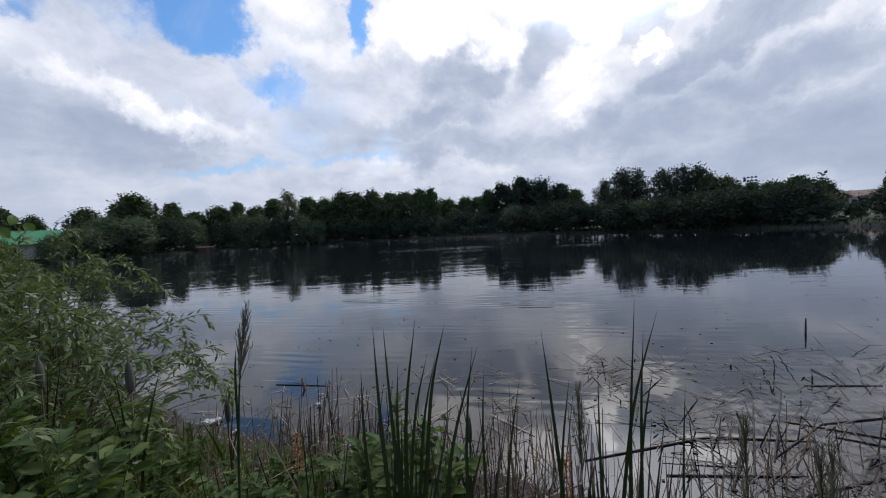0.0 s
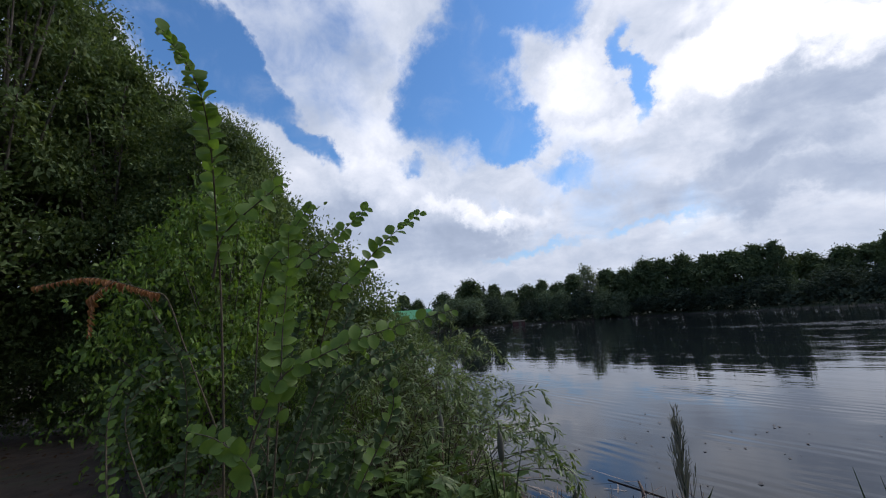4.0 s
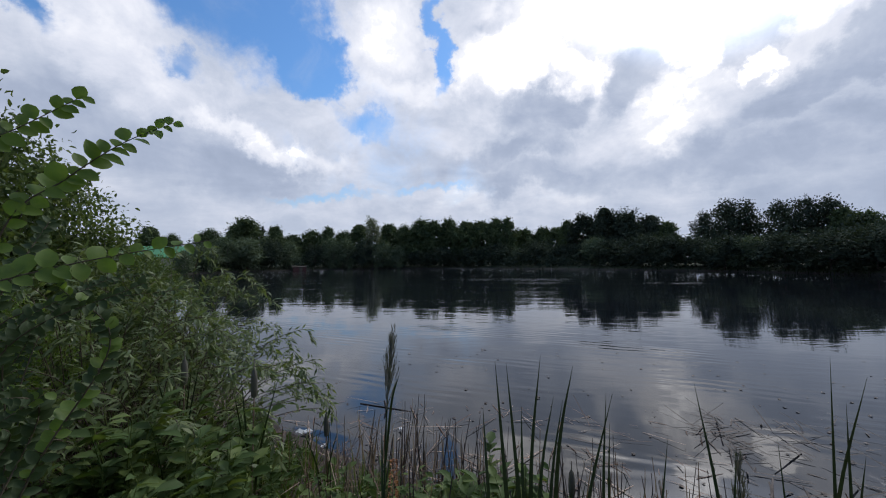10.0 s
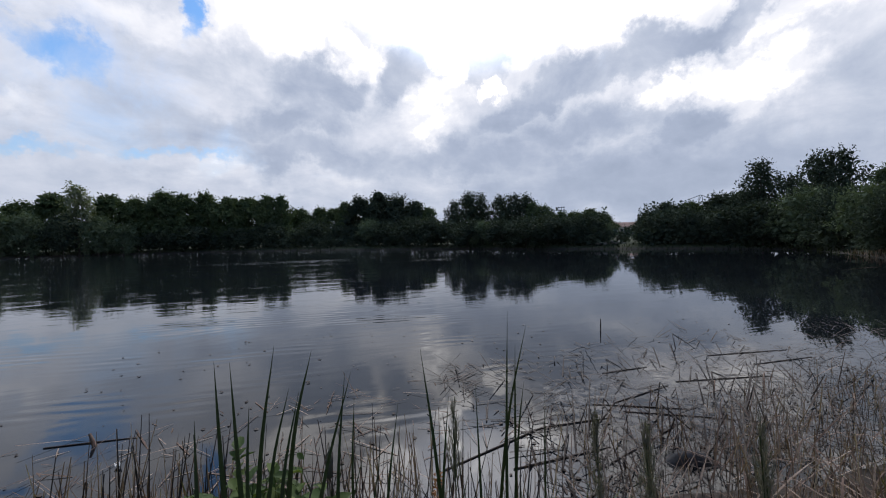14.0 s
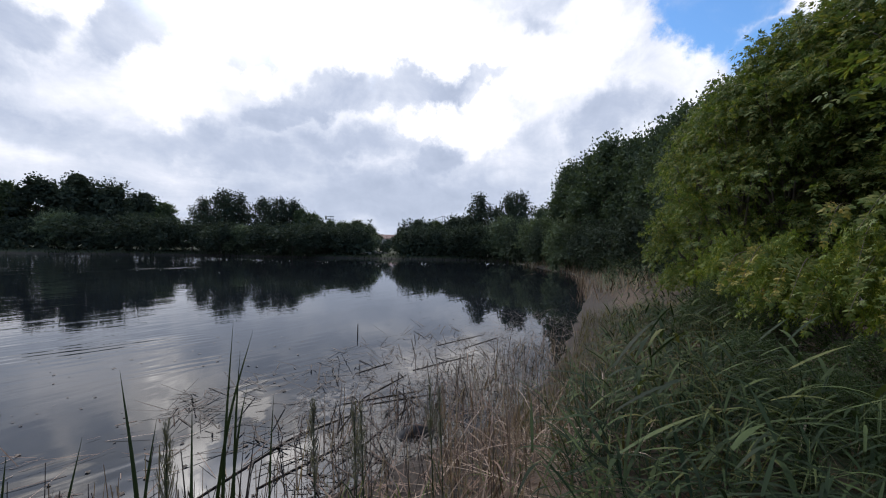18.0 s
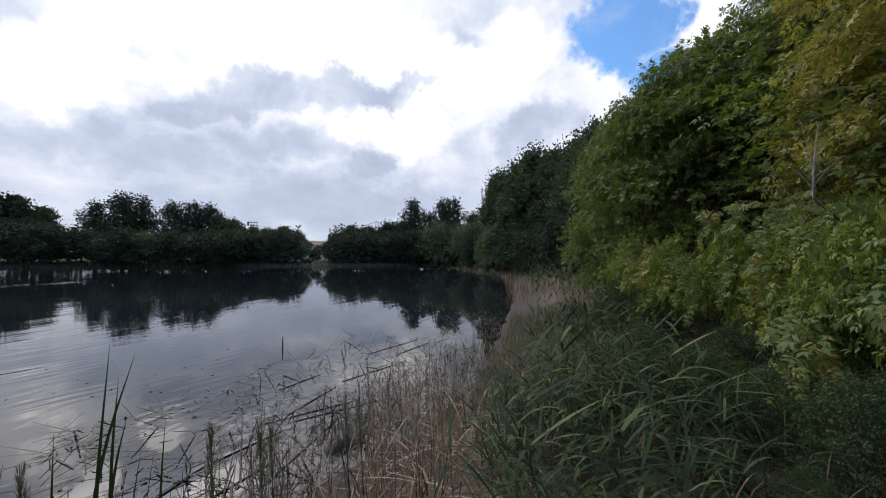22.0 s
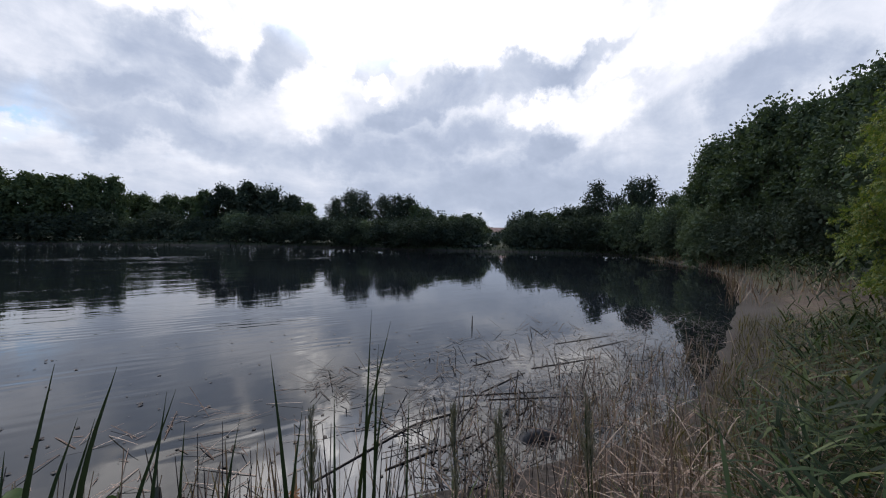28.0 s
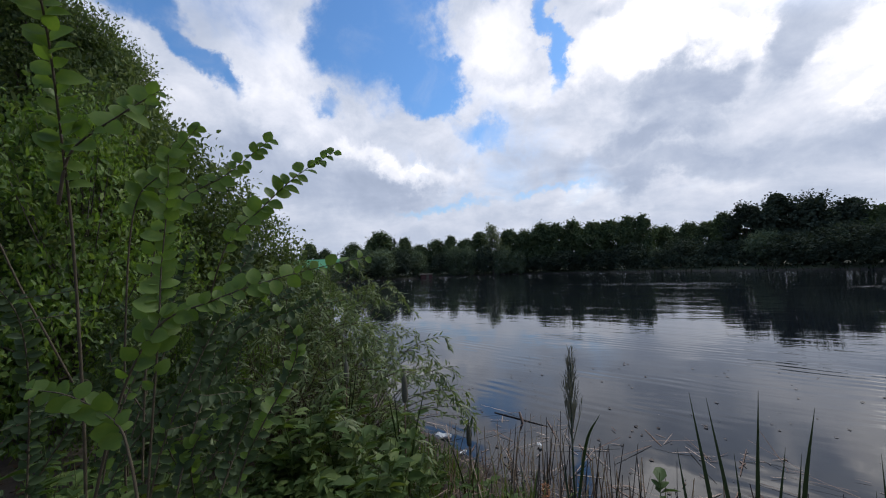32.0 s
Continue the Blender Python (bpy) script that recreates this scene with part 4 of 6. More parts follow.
def reed_plants(rng, base, height, leaf=0.34, width=0.024, per=9, lean=0.14, drift=(0.0, 0.0)):
    """Common reeds: a thin stem and alternate long leaves on each. Leaves and stems as quads."""
    n = len(base)
    d = unit(up_dirs(rng, n, lean) + np.array([drift[0], drift[1], 0]))
    sv, sf = blades(base, d, height, np.full(n, 0.009), np.full(n, 0.02), 3, 0.4)
    k = np.tile(np.linspace(0.22, 0.97, per), n)
    who = np.repeat(np.arange(n), per)
    p = base[who] + d[who] * (height[who] * k)[:, None]
    a = np.repeat(rng.random(n) * 6.28, per) + np.tile(np.arange(per) * 3.0, n) + rng.normal(size=n * per) * 0.5
    rise = 0.15 + 0.7 * k + rng.normal(size=n * per) * 0.25
    ahead = np.stack([np.sin(a), np.cos(a), rise], 1) + np.array([drift[0], drift[1], 0]) * 1.5
    ln = leaf * (0.7 + 0.6 * rng.random(n * per)) * (1.15 - 0.35 * k)
    lv, lf = blades(p, ahead, ln, width * (0.7 + 0.6 * rng.random(n * per)), 0.10 + 0.55 * rng.random(n * per), 5)
    return joined([(sv, sf), (lv, lf)])


def stuff(name, vf, mat, label, category):
    return tagged(new(name, fast_mesh(name, vf[0], vf[1], mat)), label, category, kind="stuff")


rng = np.random.default_rng(7)
# right bank: living reeds behind, dead reeds at the water's edge
b = along_shore(rng, 680, 2.4, 12.0, 0.5, 4.2)
b = b[(np.hypot(b[:, 0] - 0.4, b[:, 1] - 0.6) > 1.9) & (bearing(b) > 83 + 4 * wobble(b[:, 0], b[:, 1], 0.8)) & (bearing(b) < 95 + 14 * rng.random(len(b)))]
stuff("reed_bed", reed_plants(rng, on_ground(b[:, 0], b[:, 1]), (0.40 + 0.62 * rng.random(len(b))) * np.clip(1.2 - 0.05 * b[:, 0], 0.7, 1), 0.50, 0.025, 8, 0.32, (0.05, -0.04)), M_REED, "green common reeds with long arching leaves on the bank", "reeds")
b = along_shore(rng, 460, 1.9, 5.0, 0.5, 4.4)
b = b[(np.hypot(b[:, 0] - 0.4, b[:, 1] - 0.6) > 1.7) & (bearing(b) > 78) & (bearing(b) < 102 + 16 * rng.random(len(b)))]
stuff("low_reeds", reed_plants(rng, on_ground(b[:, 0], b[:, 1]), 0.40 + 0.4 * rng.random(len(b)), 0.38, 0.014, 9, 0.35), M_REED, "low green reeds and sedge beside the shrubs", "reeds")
b = along_shore(rng, 520, 14.0, 44.0, 0.6, 5.0)
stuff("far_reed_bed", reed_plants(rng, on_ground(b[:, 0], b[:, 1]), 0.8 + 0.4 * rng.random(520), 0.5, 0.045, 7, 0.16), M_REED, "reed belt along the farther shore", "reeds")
b = along_shore(rng, 1500, 16.0, 47.0, -0.6, 3.0)
stuff("far_dead_reeds", blades(on_ground(b[:, 0], b[:, 1]), up_dirs(rng, 1500, 0.35), 0.35 + 0.5 * rng.random(1500), 0.025 + 0.03 * rng.random(1500), 0.1 * rng.random(1500), 3, 0.3), M_REED_DRY, "pale brown dead reeds along the farther shore", "reeds")
b = along_shore(rng, 3900, 2.6, 13.0, -1.9, 2.0)
d = shore_distance(b[:, 0], b[:, 1])
b = b[(bearing(b) > 58 + 5 * wobble(b[:, 1], b[:, 0], 0.5)) & (b[:, 0] < 3.5 + 6.5 * rng.random(len(b)) ** 1.4) & (bearing(b) < 88 + 4 * wobble(b[:, 0], b[:, 1], 0.7)) & (rng.random(len(b)) < np.clip(1.0 + 0.42 * d + 0.25 * wobble(b[:, 0], b[:, 1], 0.45), 0.06, 1))]
n = len(b)
d = shore_distance(b[:, 0], b[:, 1])
tall = np.clip(0.85 + 0.22 * d, 0.4, 1.1) * np.clip(1.25 - 0.085 * b[:, 0], 0.32, 1)
stuff("dead_reed_bed", joined([blades(on_ground(b[:, 0], b[:, 1]), up_dirs(rng, n, 0.34), (0.25 + 0.75 * rng.random(n) ** 1.3) * tall + np.clip(-0.2 * d, 0, 0.25), 0.006 + 0.009 * rng.random(n), 0.10 * rng.random(n), 3, 0.4),
                               blades(on_ground(b[:, 0], b[:, 1]) + np.array([0, 0, 1.0]) * (0.05 + 0.35 * rng.random((n, 1))), up_dirs(rng, n, 1.1), 0.2 + 0.5 * rng.random(n), 0.007 + 0.008 * rng.random(n), 0.1 + 0.5 * rng.random(n), 4)]),
      M_REED_DRY, "pale brown dead reed stalks at the water's edge", "reeds")
b = along_shore(rng, 900, 2.8, 12.0, -2.2, 0.6)
b = b[bearing(b) > 55]
n = len(b)
a = rng.random(n) * 6.28
stuff("snapped_reeds", blades(np.stack([b[:, 0], b[:, 1], np.maximum(ground_z(b[:, 0], b[:, 1]), 0.0) + 0.01 + 0.30 * rng.random(n) ** 2], 1), np.stack([np.sin(a), np.cos(a), rng.normal(size=n) * 0.22], 1), 0.2 + 0.7 * rng.random(n) ** 1.5, 0.008 + 0.009 * rng.random(n), 0.08 * rng.random(n), 3, 0.5), M_REED_DARK, "dark snapped reed stalks fallen among the dead reeds", "reeds")

b = along_shore(rng, 2600, 3.2, 13.0, 0.0, 2.4)
b = b[(bearing(b) > 74 + 4 * wobble(b[:, 0], b[:, 1], 0.6)) & (bearing(b) < 98)]
n = len(b)
stuff("olive_sedge", blades(on_ground(b[:, 0], b[:, 1]), up_dirs(rng, n, 0.36), (0.55 + 0.55 * rng.random(n)) * np.clip(1.15 - 0.05 * b[:, 0], 0.6, 1), 0.008 + 0.009 * rng.random(n), 0.1 + 0.5 * rng.random(n), 5), M_SEDGE, "olive brown sedge between dead and living reeds", "sedge")
b = along_shore(rng, 800, 2.2, 8.0, 1.6, 5.2)
b = b[(bearing(b) > 92) & (bearing(b) < 124)]
n = len(b)
stuff("brown_sedge", blades(on_ground(b[:, 0], b[:, 1]), up_dirs(rng, n, 0.75), 0.3 + 0.55 * rng.random(n), 0.006 + 0.008 * rng.random(n), 0.2 + 0.7 * rng.random(n), 5), M_REED_DRY, "withered brown sedge between reeds and shrubs", "sedge")

b = along_shore(rng, 560, 3.0, 8.6, -1.7, -0.1)
b = b[(rng.random(len(b)) < 0.35 + 0.65 * np.exp(1.2 * shore_distance(b[:, 0], b[:, 1])))]
n = len(b)
stuff("dead_reed_fringe", blades(on_ground(b[:, 0], b[:, 1]), up_dirs(rng, n, 0.6), 0.30 + 0.50 * rng.random(n), 0.007 + 0.009 * rng.random(n), 0.15 * rng.random(n), 3, 0.5), M_REED_DRY, "sparse broken brown reeds standing in the shallows", "reeds")

# front bank: dead stalks, short living blades, grass
b = along_shore(rng, 950, -1.6, 3.2, -0.55, 1.15)
b = b[(b[:, 0] < 1.6) | (rng.random(len(b)) < 0.5)]
n = len(b)
stuff("dead_stalks", blades(on_ground(b[:, 0], b[:, 1]), up_dirs(rng, n, 0.50), 0.20 + 0.60 * rng.random(n) ** 1.5, 0.006 + 0.007 * rng.random(n), 0.15 * rng.random(n), 3, 0.4), M_REED_DRY, "broken brown reed stalks at the water's edge", "reeds")
b = along_shore(rng, 330, -1.0, 3.4, -0.3, 1.5)
b = b[(b[:, 0] < 1.5) | (rng.random(len(b)) < 0.4)]
n = len(b)
stuff("dark_stalks", blades(on_ground(b[:, 0], b[:, 1]), up_dirs(rng, n, 0.30), 0.35 + 0.55 * rng.random(n), 0.007 + 0.006 * rng.random(n), 0.06 * rng.random(n), 3, 0.4), M_REED_DARK, "dark upright reed stalks at the water's edge", "reeds")
b = along_shore(rng, 900, -3.2, 3.6, 0.2, 3.4)
n = len(b)
stuff("bank_grass", blades(on_ground(b[:, 0], b[:, 1]), up_dirs(rng, n, 0.45), 0.25 + 0.4 * rng.random(n), 0.005 + 0.007 * rng.random(n), 0.2 + 0.6 * rng.random(n), 4), M_WEED, "long green grass on the bank", "grass")
b = np.stack([0.4 - 12 * rng.random(4200), -4 + 8 * rng.random(4200)], 1)
b = b[(shore_distance(b[:, 0], b[:, 1]) > 0.6) & (np.hypot(b[:, 0] - 0.4, b[:, 1] - 0.6) > 1.2)]
b = b[~((np.abs(b[:, 1] - 0.35 + 0.05 * b[:, 0]) < 0.55) & (b[:, 0] < -4))]
n = len(b)
stuff("clearing_grass", blades(on_ground(b[:, 0], b[:, 1]), up_dirs(rng, n, 0.5), 0.08 + 0.18 * rng.random(n), 0.006 + 0.006 * rng.random(n), 0.2 + 0.6 * rng.random(n), 3), M_ELM, "short green grass of the clearing", "grass")
k = rng.integers(0, len(RING), 7000)
c = RING[k] + rng.normal(size=(7000, 2)) * 1.3
d = shore_distance(c[:, 0], c[:, 1])
c = c[(d > -0.4) & (d < 3.2) & (np.hypot(c[:, 0], c[:, 1]) > 45)]
n = len(c)
stuff("far_shore_grass", blades(on_ground(c[:, 0], c[:, 1]), up_dirs(rng, n, 0.5), 0.25 + 0.35 * rng.random(n), 0.06 + 0.06 * rng.random(n), 0.2 * rng.random(n), 3), M_RUSH, "tall grass and sedge along the far waterline", "grass")

b = along_shore(rng, 1300, -4.2, 4.6, 0.0, 1.9)
n = len(b)
a = rng.random(n) * 6.28
stuff("bank_litter", blades(on_ground(b[:, 0], b[:, 1]) + np.array([0, 0, 1.0]) * (0.01 + 0.05 * rng.random((n, 1)) ** 2), np.stack([np.sin(a), np.cos(a), rng.normal(size=n) * 0.12], 1), 0.15 + 0.5 * rng.random(n) ** 1.5, 0.007 + 0.010 * rng.random(n), 0.04 * rng.random(n), 3, 0.5), M_REED_DRY, "brown broken reed litter lying on the bank", "litter")
b = along_shore(rng, 1100, -3.6, 1.2, -0.15, 0.9)
n = len(b)
a = rng.random(n) * 6.28
stuff("shore_litter", blades(on_ground(b[:, 0], b[:, 1]) + np.array([0, 0, 1.0]) * (0.01 + 0.06 * rng.random((n, 1)) ** 2), np.stack([np.sin(a), np.cos(a), rng.normal(size=n) * 0.15], 1), 0.12 + 0.4 * rng.random(n) ** 1.5, 0.008 + 0.012 * rng.random(n), 0.04 * rng.random(n), 3, 0.5), M_REED_DARK, "dark rotten reed litter at the waterline", "litter")
b = along_shore(rng, 70, -4.0, 0.2, 0.25, 1.6)
k = np.repeat(np.arange(len(b)), 26)
n = len(k)
c = b[k] + rng.normal(size=(n, 2)) * 0.035
stuff("sedge_tufts", blades(on_ground(c[:, 0], c[:, 1]), up_dirs(rng, n, 0.42), 0.22 + 0.42 * rng.random(n), 0.008 + 0.009 * rng.random(n), 0.15 + 0.6 * rng.random(n), 5), M_WEED, "arching green sedge tufts on the bank", "sedge")

# broken stalks and flecks that float or lie in the shallows
n = 800
p = np.stack([2.5 + 6.3 * rng.random(n) ** 1.5, 2.8 + 3.6 * rng.random(n) ** 1.7, 0.003 + 0.05 * rng.random(n) ** 4], 1)
p = p[shore_distance(p[:, 0], p[:, 1]) < -0.1]
n = len(p)
a = rng.random(n) * 6.28
stuff("floating_stalks", blades(p, np.stack([np.sin(a), np.cos(a), np.abs(rng.normal(size=n)) * 0.26], 1), 0.10 + 0.60 * rng.random(n) ** 2, 0.010 + 0.016 * rng.random(n), 0.03 * rng.random(n), 3, 0.6), M_REED_DARK, "dark broken reed stalks afloat in the shallows", "reeds")
n = 200
p = np.stack([-3.0 + 5.5 * rng.random(n), 3.9 + 2.2 * rng.random(n) ** 1.4, 0.003 + 0.03 * rng.random(n) ** 4], 1)
p = p[shore_distance(p[:, 0], p[:, 1]) < 0.1]
n = len(p)
a = rng.random(n) * 6.28
stuff("floating_reed_litter", blades(p, np.stack([np.sin(a), np.cos(a), np.abs(rng.normal(size=n)) * 0.10], 1), 0.1 + 0.6 * rng.random(n) ** 2, 0.008 + 0.010 * rng.random(n), 0.03 * rng.random(n), 3, 0.6), M_REED_DRY, "brown broken reed pieces afloat by the bank", "reeds")
n = 700
p = np.stack([-3.0 + 15 * rng.random(n), 3.0 + 7 * rng.random(n) ** 1.5, np.full(n, 0.006)], 1)
p = p[shore_distance(p[:, 0], p[:, 1]) < -0.2]
n = len(p)
v, f = scatter(DIAMOND, p, np.stack([rng.normal(size=n), rng.normal(size=n), 0 * p[:, 2]], 1), np.tile((0.0, 0.0, 1.0), (n, 1)) + rng.normal(size=(n, 3)) * 0.1, 0.02 + 0.06 * rng.random(n) ** 2)
stuff("floating_flecks", (v, f), M_REED_DARK, "small dark leaf flecks afloat on the pond", "litter")


# ---------------------------------------------------------------- single reeds
def curve(pts, n=14):
    """A smooth line through a few points."""
    p = [Vector(q) for q in pts]
    p = [p[0] * 2 - p[1]] + p + [p[-1] * 2 - p[-2]]
    out = []
    for i in range(1, len(p) - 2):
        for j in range(n):
            t = j / n
            out.append(0.5 * ((2 * p[i]) + (p[i + 1] - p[i - 1]) * t + (2 * p[i - 1] - 5 * p[i] + 4 * p[i + 1] - p[i + 2]) * t * t + (3 * p[i] - p[i - 1] - 3 * p[i + 1] + p[i + 2]) * t ** 3))
    out.append(p[-2])
    return out


def blade_mesh(name, line, width, mat, tip=0.05, fold=0.25):
    """One long folded leaf along a line of points."""
    pts = np.array([tuple(q) for q in line])
    d = unit(np.gradient(pts, axis=0))
    side = unit(np.cross(d, np.array([0.25, -1.0, 0.1])))
    nrm = np.cross(side, d)
    s = np.linspace(0, 1, len(pts))
    w = width * 0.5 * np.maximum((1 - s ** 3) * (0.6 + 0.4 * np.minimum(s * 3, 1)), tip)
    v = np.stack([pts - side * w[:, None] + nrm * (w * fold)[:, None], pts, pts + side * w[:, None] + nrm * (w * fold)[:, None]], 1).reshape(-1, 3)
    f = np.array([q for i in range(len(pts) - 1) for q in ((3 * i, 3 * i + 1, 3 * i + 4, 3 * i + 3), (3 * i + 1, 3 * i + 2, 3 * i + 5, 3 * i + 4))])
    return fast_mesh(name, v, f, mat)


def rush(tip, low, width, k):
    """A cattail tuft: one tall blade through tip and low, and two shorter ones from the same root."""
    tip, low = Vector(tip), Vector(low)
    d = (tip - low).normalized()
    d.z = max(d.z, 0.6)
    z0 = gz(low.x, low.y)
    root = low - d * ((low.z - z0) / d.z) * 0.97
    root.x, root.y = low.x + (root.x - low.x) * 0.5, low.y + (root.y - low.y) * 0.5
    root.z = gz(root.x, root.y) - 0.02
    ob = thing("cattail_plant", Matrix.Translation(root), "dark green upright cattail leaves rooted in the bank", "cattail", "cattails on the front bank")
    part("blade", blade_mesh("blade", curve([Vector((0, 0, 0)), (low - root) * 0.6 + Vector((0.01, 0.01, 0)), low - root, tip - root], 5), width, M_RUSH), ob)
    r = random.Random(k)
    for _ in range(2):
        e = (tip - root) * (0.55 + 0.25 * r.random()) + Vector((r.uniform(-0.16, 0.16), r.uniform(-0.1, 0.1), 0))
        part("blade", blade_mesh("blade", curve([Vector((r.uniform(-0.03, 0.03), r.uniform(-0.03, 0.03), 0)), e * 0.5 + Vector((0, 0, 0.05)), e], 6), width * 0.9, M_RUSH if r.random() < 0.6 else M_REED_DARK), ob)


for k, (tip, low) in enumerate([((0.23, 1.98, 1.83), (0.26, 1.87, 1.54)), ((0.27, 1.98, 1.82), (0.30, 1.87, 1.53)), ((0.39, 2.00, 1.85), (0.35, 1.89, 1.55)), ((0.50, 2.00, 1.82), (0.44, 1.91, 1.59)),
                                ((0.62, 1.97, 1.74), (0.51, 1.83, 1.45)), ((0.85, 1.93, 1.80), (0.85, 1.80, 1.50)), ((1.14, 1.83, 1.92), (1.06, 1.72, 1.53)), ((1.19, 1.79, 1.88), (1.08, 1.74, 1.59))]):
    rush(tip, low, 0.017, k)
for k, (tip, low) in enumerate([((1.15, 1.80, 1.81), (1.10, 1.73, 1.59)), ((0.46, 1.97, 1.71), (0.41, 1.86, 1.50)), ((0.92, 1.85, 1.65), (0.86, 1.76, 1.45)), ((0.60, 1.97, 1.74), (0.56, 1.85, 1.49)),
                                ((0.76, 1.90, 1.64), (0.69, 1.78, 1.41)), ((0.43, 1.97, 1.72), (0.38, 1.87, 1.52)), ((1.15, 1.75, 1.70), (1.09, 1.70, 1.54)), ((1.01, 1.83, 1.69), (0.96, 1.71, 1.44)),
                                ((0.32, 1.95, 1.69), (0.32, 1.86, 1.50)), ((0.19, 1.92, 1.69), (0.21, 1.83, 1.50)), ((0.66, 2.20, 1.55), (0.64, 2.15, 1.30)), ((1.35, 1.90, 1.58), (1.30, 1.84, 1.36))]):
    rush(tip, low, 0.014, k + 20)


def plume_reed(line, plume, seed, label, leaves=3, spread=0.05):
    """A reed with a feathery head: stem, leaves and the plume's branches."""
    r = np.random.default_rng(seed)
    root = Vector(line[0])
    ob = thing("common_reed", Matrix.Translation(root), label, "reed", "flowering reeds")
    pts = curve([Vector(q) - root for q in line], 8)
    sv, sf = tubes([[(np.array(p), (0.0025 + 0.006 * plume) * (1 - 0.6 * i / len(pts))) for i, p in enumerate(pts)]], 5)
    part("stem", fast_mesh("stem", sv, sf, M_REED), ob)
    top, d = np.array(pts[-1]), unit(np.array(pts[-1] - pts[-6]))
    n = 40
    k = r.random(n)
    p0 = top - d * (plume * (1 - k))[:, None]
    a = r.random(n) * 6.28
    out = np.stack([np.sin(a), np.cos(a), 0 * a], 1) * (0.10 + 0.16 * (1 - k))[:, None] + d
    ln = plume * (0.55 - 0.35 * k)
    pv, pf = blades(p0, out, ln, np.full(n, 0.0028), 0.05 + 0.1 * r.random(n), 4, 0.2)
    m = 240
    q = r.random(m) ** 0.6
    w = r.integers(0, n, m)
    hair = p0[w] + unit(out[w]) * (ln[w] * q)[:, None]
    hv, hf = blades(hair, out[w] + r.normal(size=(m, 3)) * 0.25, np.full(m, 0.11 * plume), np.full(m, 0.0012 + 0.003 * plume), np.full(m, 0.05), 2, 0.3)
    part("plume", fast_mesh("plume", *joined([(pv, pf), (hv, hf)]), M_PLUME), ob, "feathery grey-brown plume")
    for i in range(leaves):
        s = 0.22 + 0.34 * i / max(leaves - 1, 1)
        base = pts[int(s * (len(pts) - 1))]
        a = i * 2.9 + seed
        end = base + Vector((math.sin(a) * 0.12, math.cos(a) * 0.12, 0.26))
        part("leaf", blade_mesh("leaf", curve([base, base + (end - base) * 0.5 + Vector((0, 0, 0.05)), end], 5), 0.022 * plume + 0.002, M_REED), ob)
    return ob


plume_reed([(0.03, 1.33, gz(0.03, 1.33)), (0.015, 1.42, 1.45), (0.0, 1.488, 1.80), (-0.011, 1.566, 1.986)], 0.17, 3, "tall common reed with a feathery grey-green plume")
for x, y, h, s in ((1.46, 1.50, 0.95, 5), (1.62, 1.62, 0.92, 6), (1.78, 1.35, 0.98, 8), (1.30, 1.55, 1.0, 9), (0.98, 1.95, 1.05, 11), (2.1, 1.5, 0.9, 12)):
    z = gz(x, y)
    plume_reed([(x, y, z), (x + 0.02, y + 0.03, z + h * 0.5), (x + 0.03, y + 0.07, z + h)], 0.30, s, "short common reed with a narrow closed plume", 4)


def cattail_spike(x, y, h, k):
    z = gz(x, y)
    ob = thing("cattail_plant", Matrix.Translation((x, y, z)), "cattail with a pale fluffy brown seed head", "cattail", "cattails with seed heads")
    sv, sf = tubes([[(np.array((0, 0, -0.05)), 0.005), (np.array((0.02, 0, h)), 0.004)]], 6)
    part("stem", fast_mesh("stem", sv, sf, M_REED_DRY), ob)
    hv, hf = tubes([[(np.array((0.02, 0, h + q)), r) for q, r in ((-0.01, 0.004), (0.0, 0.016), (0.05, 0.021), (0.11, 0.019), (0.15, 0.014), (0.165, 0.004), (0.22, 0.002))]], 9)
    me = fast_mesh("seed_head", hv, hf, M_PLUME)
    me.shade_smooth()
    part("seed_head", me, ob, "fluffy pale brown seed head")
    for i in range(3):
        a = k + i * 2.1
        part("blade", blade_mesh("blade", curve([Vector((0, 0, 0)), Vector((math.sin(a) * 0.05, math.cos(a) * 0.05, h * 0.6)), Vector((math.sin(a) * 0.16, math.cos(a) * 0.16, h * 1.15))], 6), 0.016, M_RUSH), ob)


for x, y, h, k in ((-1.30, 2.62, 0.85, 1), (-1.95, 2.75, 0.85, 2), (0.60, 3.05, 0.62, 3), (-1.2, 3.3, 0.6, 4)):
    cattail_spike(x, y, h, k)


# ---------------------------------------------------------------- stalks standing and lying in the water
def stalk(name, pts, radius, mat, label, group):
    root = Vector(pts[0])
    ob = thing(name, Matrix.Translation(root), label, "stalk", group)
    q = [Vector(p) - root for p in pts]
    path = []
    for a, b in zip(q, q[1:]):
        path += [(np.array(a), radius), (np.array(a.lerp(b, 0.5)) + np.array((0.004, 0.0, 0.003)), radius * 0.95)]
    path.append((np.array(q[-1]), radius * 0.6))
    v, f = tubes([path], 6)
    part("stem", fast_mesh("stem", v, f, mat), ob)


